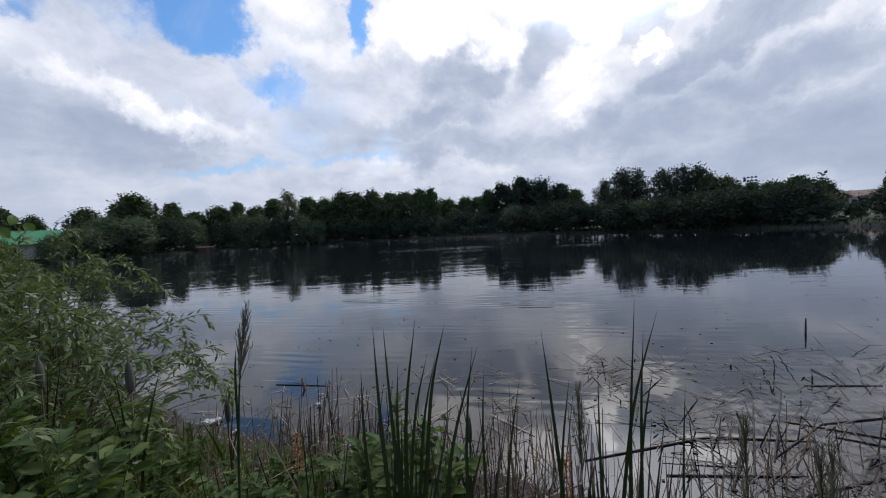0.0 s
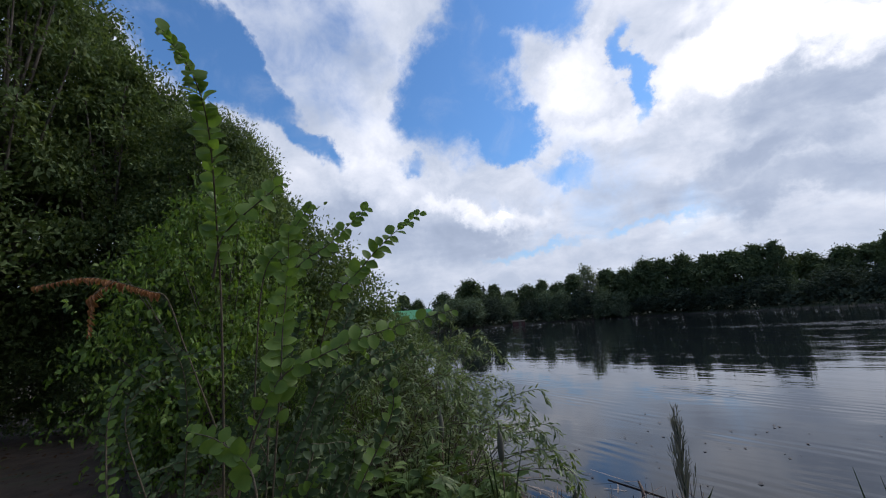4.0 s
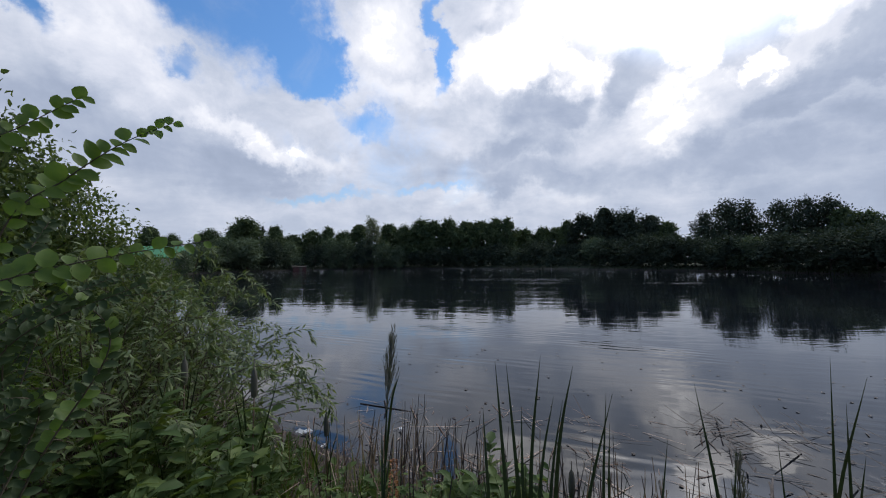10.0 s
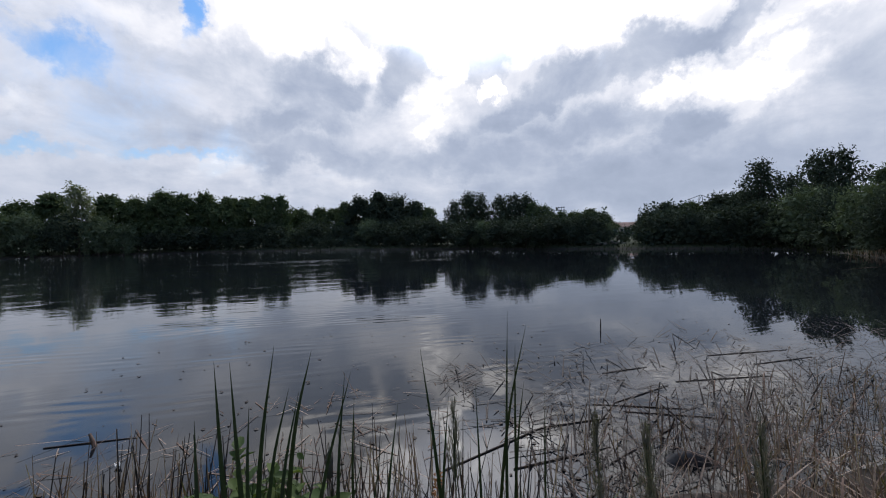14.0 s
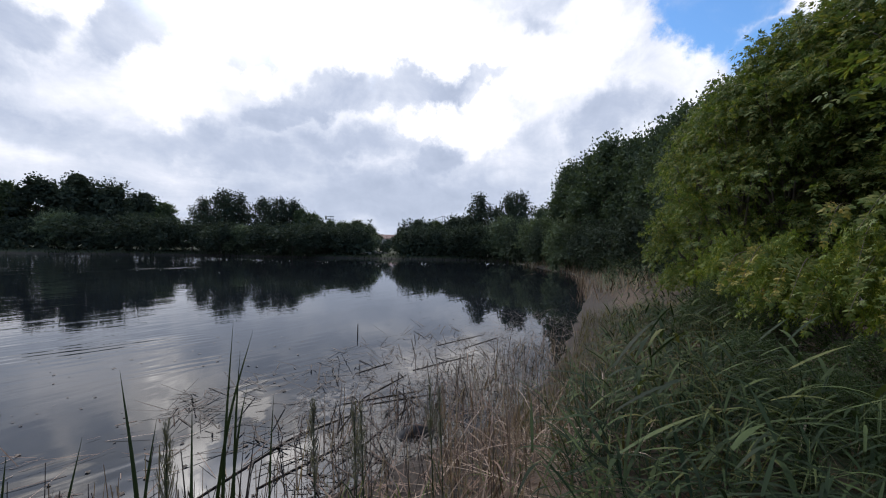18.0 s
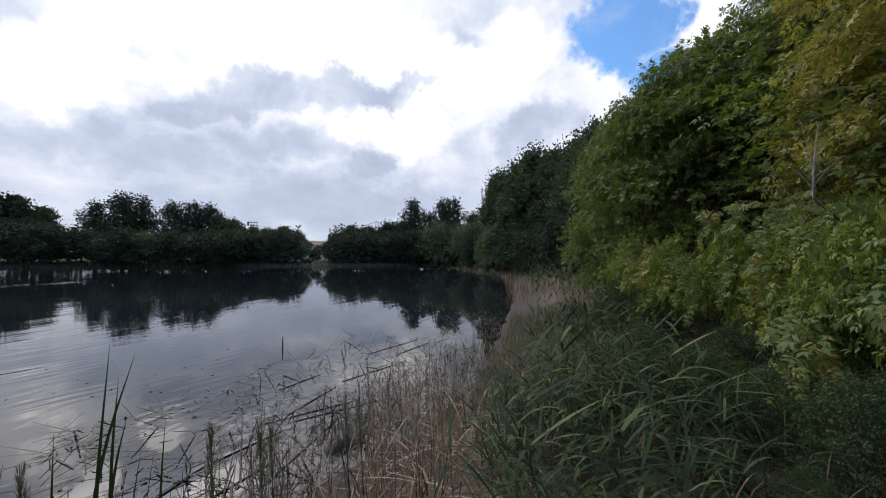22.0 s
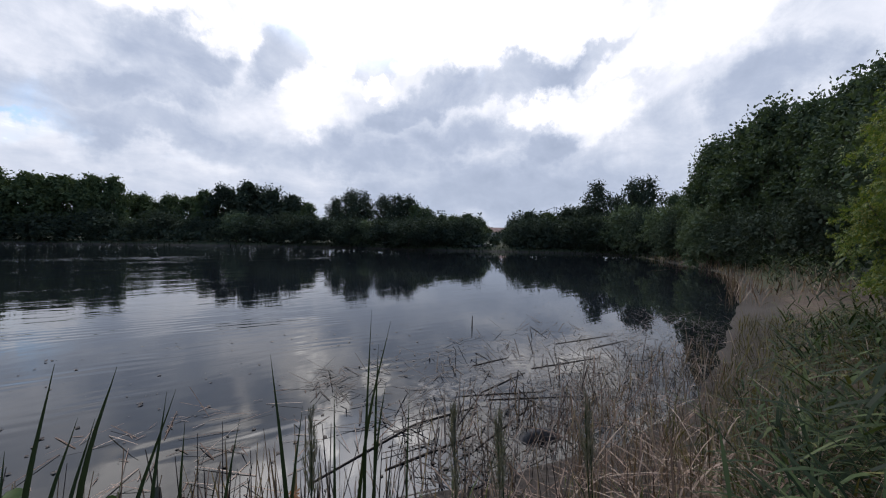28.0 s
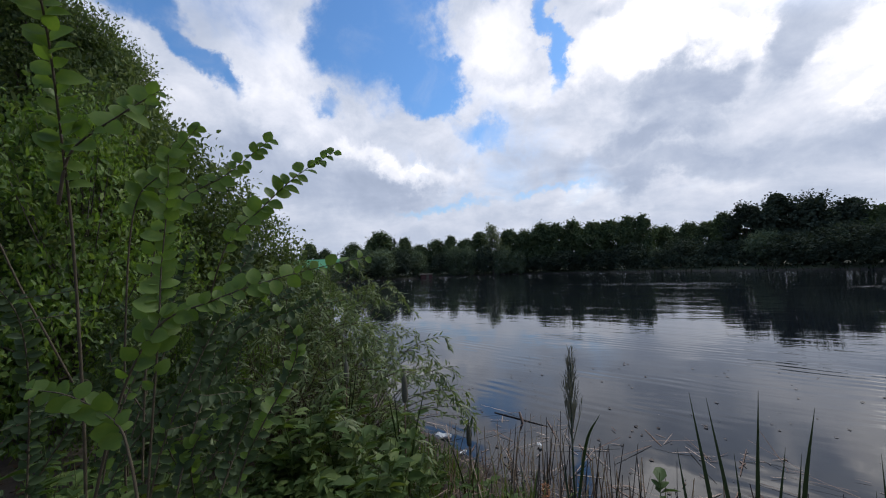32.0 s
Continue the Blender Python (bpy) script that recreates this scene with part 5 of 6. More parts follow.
stalk("standing_stalk", [(6.85, 7.0, -0.15), (6.86, 7.0, 0.27)], 0.016, M_REED_DARK, "single dark stalk standing upright in the pond", "stalks in the pond")
for pts in ([(5.05, 5.1, -0.05), (5.08, 5.14, 0.17), (5.36, 5.05, -0.02)], [(7.1, 5.4, -0.05), (7.2, 5.55, 0.24), (7.45, 5.25, -0.02)], [(6.3, 4.8, -0.08), (6.4, 5.0, 0.28)], [(5.5, 3.75, -0.06), (5.75, 3.95, 0.26), (6.45, 4.15, -0.02)],
            [(5.15, 3.65, -0.08), (5.45, 3.95, 0.22)], [(4.3, 3.5, -0.05), (4.5, 3.7, 0.25)], [(3.9, 3.3, -0.05), (4.15, 3.5, 0.3), (4.4, 3.3, 0.02)]):
    stalk("bent_stalk", pts, 0.009, M_REED_DARK, "snapped dark reed stalk standing in the shallows", "bent stalks in the shallows")
for pts in ([(3.35, 3.75, 0.005), (4.25, 4.22, 0.006), (5.35, 4.30, 0.004)], [(3.00, 3.55, 0.0), (3.75, 4.45, 0.16)], [(3.30, 3.70, 0.0), (4.15, 4.55, 0.20)], [(3.95, 4.30, 0.004), (4.95, 3.70, 0.005)], [(4.15, 4.00, 0.005), (5.20, 3.30, 0.004)], [(1.70, 3.85, 0.004), (3.00, 4.10, 0.006), (3.90, 3.95, 0.004)],
            [(4.9, 5.05, 0.004), (5.75, 4.95, 0.004)], [(5.6, 4.35, 0.004), (7.1, 3.9, 0.004)], [(-2.10, 5.95, 0.004), (-1.25, 5.80, 0.004)], [(3.2, 3.3, 0.005), (4.6, 3.55, 0.006)], [(2.7, 3.4, 0.0), (3.3, 4.0, 0.12)], [(7.2, 4.9, 0.004), (8.8, 4.5, 0.004)], [(7.4, 4.3, 0.004), (8.7, 4.1, 0.004)], [(2.3, 3.6, 0.005), (3.4, 3.5, 0.006)], [(2.5, 3.3, 0.005), (3.1, 4.2, 0.005)]):
    stalk("fallen_stalk", pts, 0.0085, M_REED_DARK, "long dark reed stalk lying on the shallow water", "fallen stalks in the shallows")
rs = random.Random(23)
for _ in range(34):
    x = rs.uniform(2.9, 7.0)
    y = 3.95 - 0.12 * x + rs.uniform(-0.5, 0.9)
    a, d, h = rs.uniform(0, 6.28), rs.uniform(0.12, 0.5), rs.uniform(0.10, 0.38)
    q = (x + d * 0.4 * math.sin(a), y + d * 0.4 * math.cos(a), h)
    pts = [(x, y, -0.08), q] + ([(x + d * math.sin(a + rs.uniform(-0.8, 0.8)), y + d * math.cos(a), rs.uniform(-0.02, h * 0.7))] if rs.random() < 0.7 else [])
    stalk("bent_stalk", pts, rs.uniform(0.005, 0.008), M_REED_DARK if rs.random() < 0.65 else M_REED_DRY, "snapped reed stalk standing in the shallows", "bent stalks in the shallows")
stalk("brown_stub", [(-1.60, 5.78, -0.05), (-1.66, 5.82, 0.13)], 0.02, M_REED_DRY, "short brown broken reed stub in the water", "stubs in the water")

M_RUBBER = plain("old_rubber", [(0.3, (0.018, 0.018, 0.020)), (0.75, (0.06, 0.06, 0.065))], 9.0, 0.75, 0.5)


def tyre():
    """A worn tyre, half sunk at the edge of the reeds."""
    ob = thing("old_tyre", pose(3.86, 2.95, -0.20, 64, 10, -35), "old black rubber tyre half sunk beside dead reeds", "tyre")
    major, n, sec = 0.22, 40, [(0.085, -0.07), (0.10, -0.03), (0.10, 0.03), (0.085, 0.07), (0.03, 0.085), (-0.06, 0.07), (-0.07, 0.05), (0.02, 0.06), (0.07, 0.0), (0.02, -0.06), (-0.07, -0.05), (-0.06, -0.07), (0.03, -0.085)]
    v, f = [], []
    for i in range(n):
        a = i * 2 * math.pi / n
        for r, z in sec:
            bite = 0.006 if (i % 2 and 0.08 < r) else 0.0
            v.append(((major + r - bite) * math.cos(a), (major + r - bite) * math.sin(a), z))
    m = len(sec)
    for i in range(n):
        for j in range(m):
            f.append((i * m + j, ((i + 1) % n) * m + j, ((i + 1) % n) * m + (j + 1) % m, i * m + (j + 1) % m))
    part("tread", fast_mesh("tread", np.array(v), np.array(f), M_RUBBER), ob)


tyre()


# ---------------------------------------------------------------- left bank: elm shoots, willow, weeds
ELM_LEAF = fast_mesh("leaf", *leaf_shape(0.80, 0.10, 0.14), M_ELM)
ELM_LEAF_B = fast_mesh("leaf", *leaf_shape(0.74, 0.16, 0.24), M_ELM)
# shaded twin of the elm leaf: shadow among the suckers painted as darker green
SHADED_LEAF = fast_mesh("leaf", *leaf_shape(0.6, 0.12, 0.2), M_SHADE)
PINNATE_LEAF = fast_mesh("leaf", *PINNATE, M_MAPLE_D)
PINNATE_YELLOW = fast_mesh("leaf", *PINNATE, M_MAPLE)
BROWN_LEAF = fast_mesh("leaf", *leaf_shape(0.45, 0.3, 0.5), M_BROWNLEAF)


def shoot(name, pts, count, size, label, category="branch", group="elm shoots", meshes=(ELM_LEAF, ELM_LEAF_B), radius=0.006, start=0.25, hang=0.0, seed=0, face=(1.0, -0.6, 0.35)):
    """A twig through pts with alternate leaves, each an object of its own."""
    r = random.Random(seed + count)
    root = Vector(pts[0])
    ob = thing(name, Matrix.Translation(root), label, category, group)
    line = curve([Vector(p) - root for p in pts], 10)
    v, f = tubes([[(np.array(p), radius * (1.0 - 0.8 * i / len(line))) for i, p in enumerate(line)]], 6)
    part("twig", fast_mesh("twig", v, f, M_TWIG), ob)
    for i in range(count):
        s = start + (1 - start) * (i + 0.5) / count
        k = min(int(s * (len(line) - 1)), len(line) - 2)
        p = line[k].lerp(line[k + 1], s * (len(line) - 1) - k)
        d = (line[k + 1] - line[k]).normalized()
        side = d.cross(Vector((0.8, -0.5, 0.5))).normalized() * (1 if i % 2 else -1)
        out = (side * r.uniform(0.6, 1.0) + d * r.uniform(0.3, 0.9) + Vector((r.uniform(-0.4, 0.4), r.uniform(-0.4, 0.4), r.uniform(-0.35, 0.25) - hang))).normalized()
        up = Vector(face) + Vector((r.uniform(-0.6, 0.6), r.uniform(-0.6, 0.6), r.uniform(-0.4, 0.5)))
        sd = up.cross(out).normalized()
        up = out.cross(sd)
        z = size * (0.52 + 0.42 * r.random()) * (0.75 + 0.35 * math.sin(math.pi * min(s * 1.05, 1)))
        m = Matrix((out, sd, up)).transposed().to_4x4()
        part("leaf", meshes[r.random() < 0.4], ob, "", Matrix.Translation(p) @ m @ Matrix.Scale(z, 4))
    return ob


LE = "leafy green elm shoot reaching up from the bank"
shoot("elm_shoot", [(-2.0, 1.3, gz(-2.0, 1.3)), (-1.85, 1.25, 1.5), (-1.74, 1.18, 2.3), (-1.61, 1.11, 2.71), (-1.43, 1.02, 3.07), (-1.29, 0.93, 3.22), (-1.18, 0.81, 3.29)], 72, 0.088, LE, radius=0.0065, start=0.42, seed=1)
shoot("elm_shoot", [(-1.68, 1.12, 2.5), (-1.59, 1.13, 2.68), (-1.44, 1.22, 2.81), (-1.31, 1.28, 2.88)], 14, 0.100, LE, start=0.3, seed=2)
shoot("elm_shoot", [(-2.15, 1.5, gz(-2.15, 1.5)), (-2.08, 1.45, 1.7), (-1.95, 1.43, 2.51), (-1.81, 1.49, 2.72), (-1.63, 1.56, 2.92)], 34, 0.100, LE, radius=0.006, start=0.5, seed=3)
shoot("elm_shoot", [(-2.3, 1.6, gz(-2.3, 1.6)), (-2.25, 1.6, 1.8), (-2.09, 1.61, 2.52), (-1.89, 1.84, 2.80), (-1.70, 1.98, 3.00)], 36, 0.104, LE, radius=0.006, start=0.3, seed=4)
shoot("elm_shoot", [(-2.2, 1.7, gz(-2.2, 1.7)), (-2.1, 1.75, 1.6), (-1.88, 1.81, 2.35), (-1.74, 1.94, 2.59), (-1.56, 2.05, 2.78), (-1.37, 2.16, 2.91)], 36, 0.104, LE, radius=0.006, start=0.3, seed=5)
shoot("elm_shoot", [(-1.75, 1.15, gz(-1.75, 1.15)), (-1.5, 1.2, 1.6), (-1.36, 1.28, 2.02), (-1.25, 1.43, 2.13), (-1.09, 1.62, 2.21), (-0.84, 1.83, 2.28)], 38, 0.082, LE, radius=0.006, start=0.3, seed=6)
shoot("elm_shoot", [(-1.5, 1.3, gz(-1.5, 1.3)), (-1.42, 1.3, 1.5), (-1.35, 1.30, 2.04), (-1.36, 1.31, 2.24), (-1.34, 1.32, 2.49), (-1.31, 1.31, 2.66)], 40, 0.080, LE, radius=0.005, start=0.3, seed=7)
shoot("elm_shoot", [(-1.2, 1.25, gz(-1.2, 1.25)), (-1.25, 1.22, 1.4), (-1.30, 1.20, 1.68), (-1.36, 1.18, 1.77), (-1.43, 1.10, 1.86), (-1.48, 1.02, 1.90)], 20, 0.085, "low elm shoot with large pale green leaves", start=0.45, seed=8)
shoot("elm_shoot", [(-1.05, 0.55, gz(-1.05, 0.55)), (-1.12, 0.6, 1.4), (-1.15, 0.62, 1.72), (-1.16, 0.67, 1.76), (-1.15, 0.75, 1.75), (-1.12, 0.83, 1.70)], 18, 0.075, "low elm shoot with large pale green leaves", start=0.45, seed=9)
rs = random.Random(77)
for i in range(12):
    a, d = rs.uniform(-82, -62), rs.uniform(1.9, 2.7)
    x, y = polar(a, d)
    z = gz(x, y)
    h = rs.uniform(1.3, 2.0) if a < -68 else rs.uniform(1.0, 1.5)
    shoot("elm_shoot", [(x, y, z), (x + 0.04, y + 0.03, z + h * 0.5), (x + rs.uniform(0, 0.25), y + rs.uniform(-0.1, 0.3), z + h * 0.85), (x + rs.uniform(0.1, 0.5), y + rs.uniform(-0.2, 0.4), z + h)], 84, 0.056, LE, meshes=(SHADED_LEAF, ELM_LEAF if i % 3 == 0 else SHADED_LEAF), radius=0.005, start=0.2, seed=60 + i)
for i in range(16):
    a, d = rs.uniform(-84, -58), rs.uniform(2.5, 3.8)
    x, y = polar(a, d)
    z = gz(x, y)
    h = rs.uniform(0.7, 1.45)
    shoot("elm_shoot", [(x, y, z), (x + 0.05, y, z + h * 0.5), (x + rs.uniform(-0.1, 0.3), y + rs.uniform(-0.2, 0.3), z + h), (x + rs.uniform(0, 0.6), y + rs.uniform(-0.3, 0.5), z + h * 1.12)], 92, 0.050, "leafy elm sucker in the thicket, leaves darkened for shade", group="elm suckers", meshes=(SHADED_LEAF, SHADED_LEAF if i % 3 else ELM_LEAF), radius=0.006, start=0.2, seed=30 + i)
shoot("withered_branch", [(-3.0, 1.5, 1.6), (-2.95, 1.27, 2.19), (-2.94, 1.15, 2.52), (-2.92, 1.04, 2.58), (-2.92, 0.76, 2.66), (-2.90, 0.52, 2.60)], 62, 0.062, "broken branch with hanging withered brown leaves", "branch", "withered branches", (BROWN_LEAF, BROWN_LEAF), 0.006, 0.5, 1.6, 11)
shoot("withered_branch", [(-2.92, 0.86, 2.64), (-2.91, 0.77, 2.55), (-2.91, 0.77, 2.48), (-2.92, 0.77, 2.30)], 30, 0.058, "broken branch with hanging withered brown leaves", "branch", "withered branches", (BROWN_LEAF, BROWN_LEAF), 0.005, 0.1, 1.2, 12)

# fallen leaves on the shaded ground
rng = np.random.default_rng(19)
n = 5200
a = np.radians(np.where(rng.random(n) < 0.6, 92 + 44 * rng.random(n), -112 + 42 * rng.random(n)))
d = 2.2 + 9.5 * rng.random(n)
p = on_ground(0.4 + d * np.sin(a), 0.6 + d * np.cos(a)) + (0, 0, 0.012)
p = p[shore_distance(p[:, 0], p[:, 1]) > 0.6]
n = len(p)
stuff("leaf_litter", scatter(DIAMOND, p, np.stack([rng.normal(size=n), rng.normal(size=n), 0.15 * rng.normal(size=n)], 1), rng.normal(size=(n, 3)) * 0.3 + (0, 0, 1), 0.03 + 0.05 * rng.random(n)), M_LITTER, "dark brown fallen leaves on bare ground", "litter")


def dock(x, y, h, seed):
    """A dried dock: a ribbed stem with whorls of rust-brown seeds and a few broad leaves."""
    r = np.random.default_rng(seed)
    ob = thing("dock_plant", Matrix.Translation((x, y, gz(x, y))), "dock plant with a rust-brown seed spike", "weed", "docks on the bank")
    v, f = tubes([[(np.array((0, 0, -0.03)), 0.005), (np.array((0.01, 0.0, h * 0.6)), 0.004), (np.array((0.02, 0.01, h)), 0.002)]], 6)
    part("stem", fast_mesh("stem", v, f, M_REED_DRY), ob)
    m = 170
    k = 0.66 + 0.34 * r.random(m)
    q = r.random(m) * 6.28
    w = 0.016 * (1.25 - k)[:, None] * 2.2
    p = np.stack([0.02 * k + np.sin(q) * w[:, 0], np.cos(q) * w[:, 0], h * k], 1)
    part("seed_spike", fast_mesh("seed_spike", *scatter(DIAMOND, p, np.stack([np.sin(q), np.cos(q), 0.4 + 0 * q], 1), r.normal(size=(m, 3)) + (0, 0, 1), 0.012 + 0.008 * r.random(m)), M_BROWNLEAF), ob, "rust-brown seeds")
    for i in range(5):
        b = i * 1.3 + seed
        part("leaf", ELM_LEAF, ob, "", Matrix.Translation((0, 0, h * (0.08 + 0.07 * i))) @ pose(0, 0, 0, 0, -48, math.degrees(b)) @ Matrix.Diagonal((0.17, 0.12, 0.14, 1)))


for x, y, h, s in ((1.02, 2.28, 0.78, 1), (-0.45, 2.75, 0.7, 2), (0.35, 2.7, 0.6, 3)):
    dock(x, y, h, s)

# box elder branches that hang over the reeds
rs = random.Random(41)
for a, d, z in ((114, 3.8, 0.95), (116, 4.3, 1.25), (111.5, 4.6, 1.35), (113, 4.9, 1.8), (109, 5.2, 1.75), (105, 5.4, 1.5), (102, 5.6, 1.75), (99.5, 5.9, 1.6), (97, 6.4, 1.85), (107, 5.6, 2.2), (112, 5.4, 2.5), (115.5, 4.8, 2.3), (118, 4.4, 1.9)):
    for _ in range(3):
        e, q = a + rs.uniform(-2.2, 2.2), d + rs.uniform(-0.2, 0.5)
        x, y = polar(e, q)
        u, w = polar(e + rs.uniform(1, 4), q + 1.7)
        h = z + rs.uniform(-0.2, 0.25)
        shoot("box_elder_branch", [(u, w, h + 0.55), ((u + x) / 2, (w + y) / 2, h + 0.45), (x, y, h)], 30, 0.25, "drooping box elder branch with yellow-green compound leaves", "branch", "box elder branches", (PINNATE_LEAF, PINNATE_YELLOW if rs.random() < 0.5 else PINNATE_LEAF), 0.009, 0.25, 0.35, rs.randrange(999), (-0.7, 0.1, 0.8))


def bare_branch(a, d, e):
    """A leafless grey branch that stands out of the yellow crown."""
    x, y = polar(a, d)
    z = 2.2 + d * math.tan(radians(e))
    u, w = polar(a + 1.5, d + 1.3)
    root = Vector((u, w, z - 0.5))
    ob = thing("bare_branch", Matrix.Translation(root), "bare pale grey branch in a yellowing box elder", "branch")
    stem = [Vector((x, y, z - 0.35)) - root, Vector((x, y, z)) - root, Vector((x + 0.03, y - 0.05, z + 0.45)) - root]
    v, f = tubes([[(np.zeros(3), 0.016), (np.array(stem[0]), 0.013), (np.array(stem[1]), 0.010), (np.array(stem[2]), 0.004)]], 6)
    part("limb", fast_mesh("limb", v, f, M_DEADWOOD), ob)
    for k, (side, rise) in enumerate(((-0.28, 0.34), (0.26, 0.30), (-0.20, 0.16), (0.22, 0.10), (0.12, 0.48), (-0.12, 0.55))):
        base = stem[0].lerp(stem[1], 0.3 + 0.12 * k)
        tip = base + Vector((0.1 * side, -side, rise))
        v, f = tubes([[(np.array(base), 0.006), (np.array(base.lerp(tip, 0.5)) + np.array((0.01, 0.0, 0.03)), 0.004), (np.array(tip), 0.0015)]], 5)
        part("twig", fast_mesh("twig", v, f, M_DEADWOOD), ob)


bare_branch(115.2, 5.6, 9.5)


def willow(x, y, height, seed):
    """A willow bush: many thin rods with narrow leaves."""
    r = np.random.default_rng(seed)
    ob = thing("willow_shrub", Matrix.Translation((x, y, gz(x, y))), "young willow with narrow grey-green leaves at the water", "shrub", "willows on the bank")
    rods, lp, ld = [], [], []
    for i in range(58):
        a = r.random() * 6.28
        out = 0.25 + 1.05 * r.random()
        h = height * (0.50 + 0.50 * r.random()) * (1.12 - 0.45 * out)
        base = Vector((math.sin(a) * 0.18 * r.random(), math.cos(a) * 0.18 * r.random(), -0.05))
        end = Vector((math.sin(a) * out, math.cos(a) * out, h))
        line = curve([base, base.lerp(end, 0.5) + Vector((0, 0, 0.30 * h)), end, end + Vector((math.sin(a) * 0.12, math.cos(a) * 0.12, -0.06 - 0.05 * out))], 6)
        rods.append([(np.array(p), 0.005 * (1 - 0.8 * k / len(line))) for k, p in enumerate(line)])
        for q in range(52):
            k = 4 + (q + r.random()) / 52 * (len(line) - 5.01)
            i0 = int(k)
            p = line[i0].lerp(line[min(i0 + 1, len(line) - 1)], k - i0)
            d = (line[min(i0 + 1, len(line) - 1)] - line[i0]).normalized()
            side = d.cross(Vector((0.3 * r.normal(), 0.3 * r.normal(), 1))).normalized() * (1 if q % 2 else -1)
            lp.append(np.array(p))
            ld.append(np.array(d * 0.8 + side * 0.8 + Vector((0, 0, -0.15))))
    v, f = tubes(rods, 4)
    part("branchwork", fast_mesh("branchwork", v, f, M_TWIG), ob)
    lp, ld = np.array(lp), unit(np.array(ld))
    n = len(lp)
    twist = r.normal(size=(n, 3))
    lp = lp + twist * 0.012
    v, f = scatter(NARROW, lp, ld * 0.9 + twist * 0.28, r.normal(size=(n, 3)) * 0.5 + (0, 0, 1), 0.060 + 0.050 * r.random(n))
    part("foliage", fast_mesh("foliage", v, f, M_WILLOW), ob)


for x, y, h, s in ((-2.95, 3.75, 1.95, 1), (-2.65, 3.45, 1.55, 2), (-3.6, 4.1, 2.2, 3), (-3.1, 3.0, 1.9, 4), (-2.45, 2.9, 1.3, 5)):
    willow(x, y, h, s)


def weed_kind(seed, height, leaf, n, mat, shape=LEAF):
    r = np.random.default_rng(seed)
    stems, lp, ld = [], [], []
    for i in range(6):
        a = i * 1.05 + r.random()
        end = np.array((math.sin(a) * 0.16, math.cos(a) * 0.16, height * (0.7 + 0.3 * r.random())))
        stems.append([(np.array((0, 0, -0.04)), 0.004), (end * 0.5 + (0, 0, 0.03), 0.003), (end, 0.0012)])
        for j in range(n):
            k = 0.2 + 0.8 * r.random()
            lp.append(end * k)
            b = r.random() * 6.28
            ld.append((math.sin(b), math.cos(b), 0.35))
    sv, sf = tubes(stems, 4)
    lp, ld = np.array(lp), np.array(ld)
    lv, lf = scatter(shape, lp, ld, r.normal(size=lp.shape) * 0.3 + (0, 0, 1), leaf * (0.6 + 0.7 * r.random(len(lp))))
    return fast_mesh("stem", sv, sf, M_WEED), fast_mesh("foliage", lv, lf, mat)


WEEDS = [weed_kind(1, 0.55, 0.09, 14, M_WEED), weed_kind(2, 0.45, 0.095, 12, M_WEED), weed_kind(3, 0.7, 0.08, 16, M_WEED), weed_kind(4, 0.5, 0.10, 10, M_WEED)]
rs = random.Random(5)
for i in range(166):
    if 105 <= i < 132:
        continue
    if i >= 150:
        a, d = rs.uniform(-13, 2), rs.uniform(1.95, 2.5)
    elif i >= 85:
        a, d = rs.uniform(-62, -6), rs.uniform(1.8, 3.9)
    elif i < 40:
        a, d = rs.uniform(-78, -38), rs.uniform(1.5, 3.3)
    elif i < 55:
        a, d = rs.uniform(-40, -8), rs.uniform(1.6, 2.8)
    elif i < 70:
        a, d = rs.uniform(-12, 6), rs.uniform(1.5, 2.4)
    else:
        a, d = rs.uniform(-84, -66), rs.uniform(1.6, 3.4)
    x, y = polar(a, d)
    if shore_distance(x, y)[0] < 0.25:
        continue
    st, lf = WEEDS[rs.randrange(4)]
    s = rs.uniform(1.0, 1.4) if i >= 150 else rs.uniform(0.7, 1.25) if a < -40 else rs.uniform(0.5, 0.85)
    ob = thing("weed_plant", Matrix.Translation((x, y, gz(x, y))) @ pose(0, 0, 0, 0, 0, rs.uniform(0, 360)) @ Matrix.Scale(s, 4), "leafy green weed on the bank", "weed", "weeds on the bank")
    part("stem", st, ob)
    part("foliage", lf, ob)


# ---------------------------------------------------------------- far things behind the trees
M_ROOFGREEN = plain("green_roof_metal", [(0.3, (0.045, 0.20, 0.075)), (0.7, (0.07, 0.28, 0.11))], 0.8, 0.45, 0.1, 0.3)
M_PLASTER = plain("pale_plaster", [(0.3, (0.42, 0.38, 0.33)), (0.7, (0.58, 0.54, 0.48))], 0.7, 0.9, 0.2)
M_ROOFRED = plain("red_roof", [(0.3, (0.17, 0.10, 0.085)), (0.7, (0.27, 0.165, 0.14))], 0.8, 0.8, 0.2)
M_STEEL = plain("grey_steel", [(0.3, (0.10, 0.11, 0.12)), (0.7, (0.22, 0.23, 0.25))], 1.2, 0.5, 0.1, 0.6)
M_GLASSDARK = plain("dark_window", [(0.3, (0.02, 0.025, 0.03)), (0.7, (0.05, 0.06, 0.07))], 0.5, 0.15, 0.0)
M_REDPAINT = plain("weathered_red_paint", [(0.3, (0.045, 0.016, 0.013)), (0.7, (0.085, 0.028, 0.022))], 2.0, 0.7, 0.3)
M_CONCRETE = plain("pale_concrete", [(0.3, (0.25, 0.24, 0.22)), (0.7, (0.42, 0.40, 0.37))], 1.5, 0.9, 0.5)


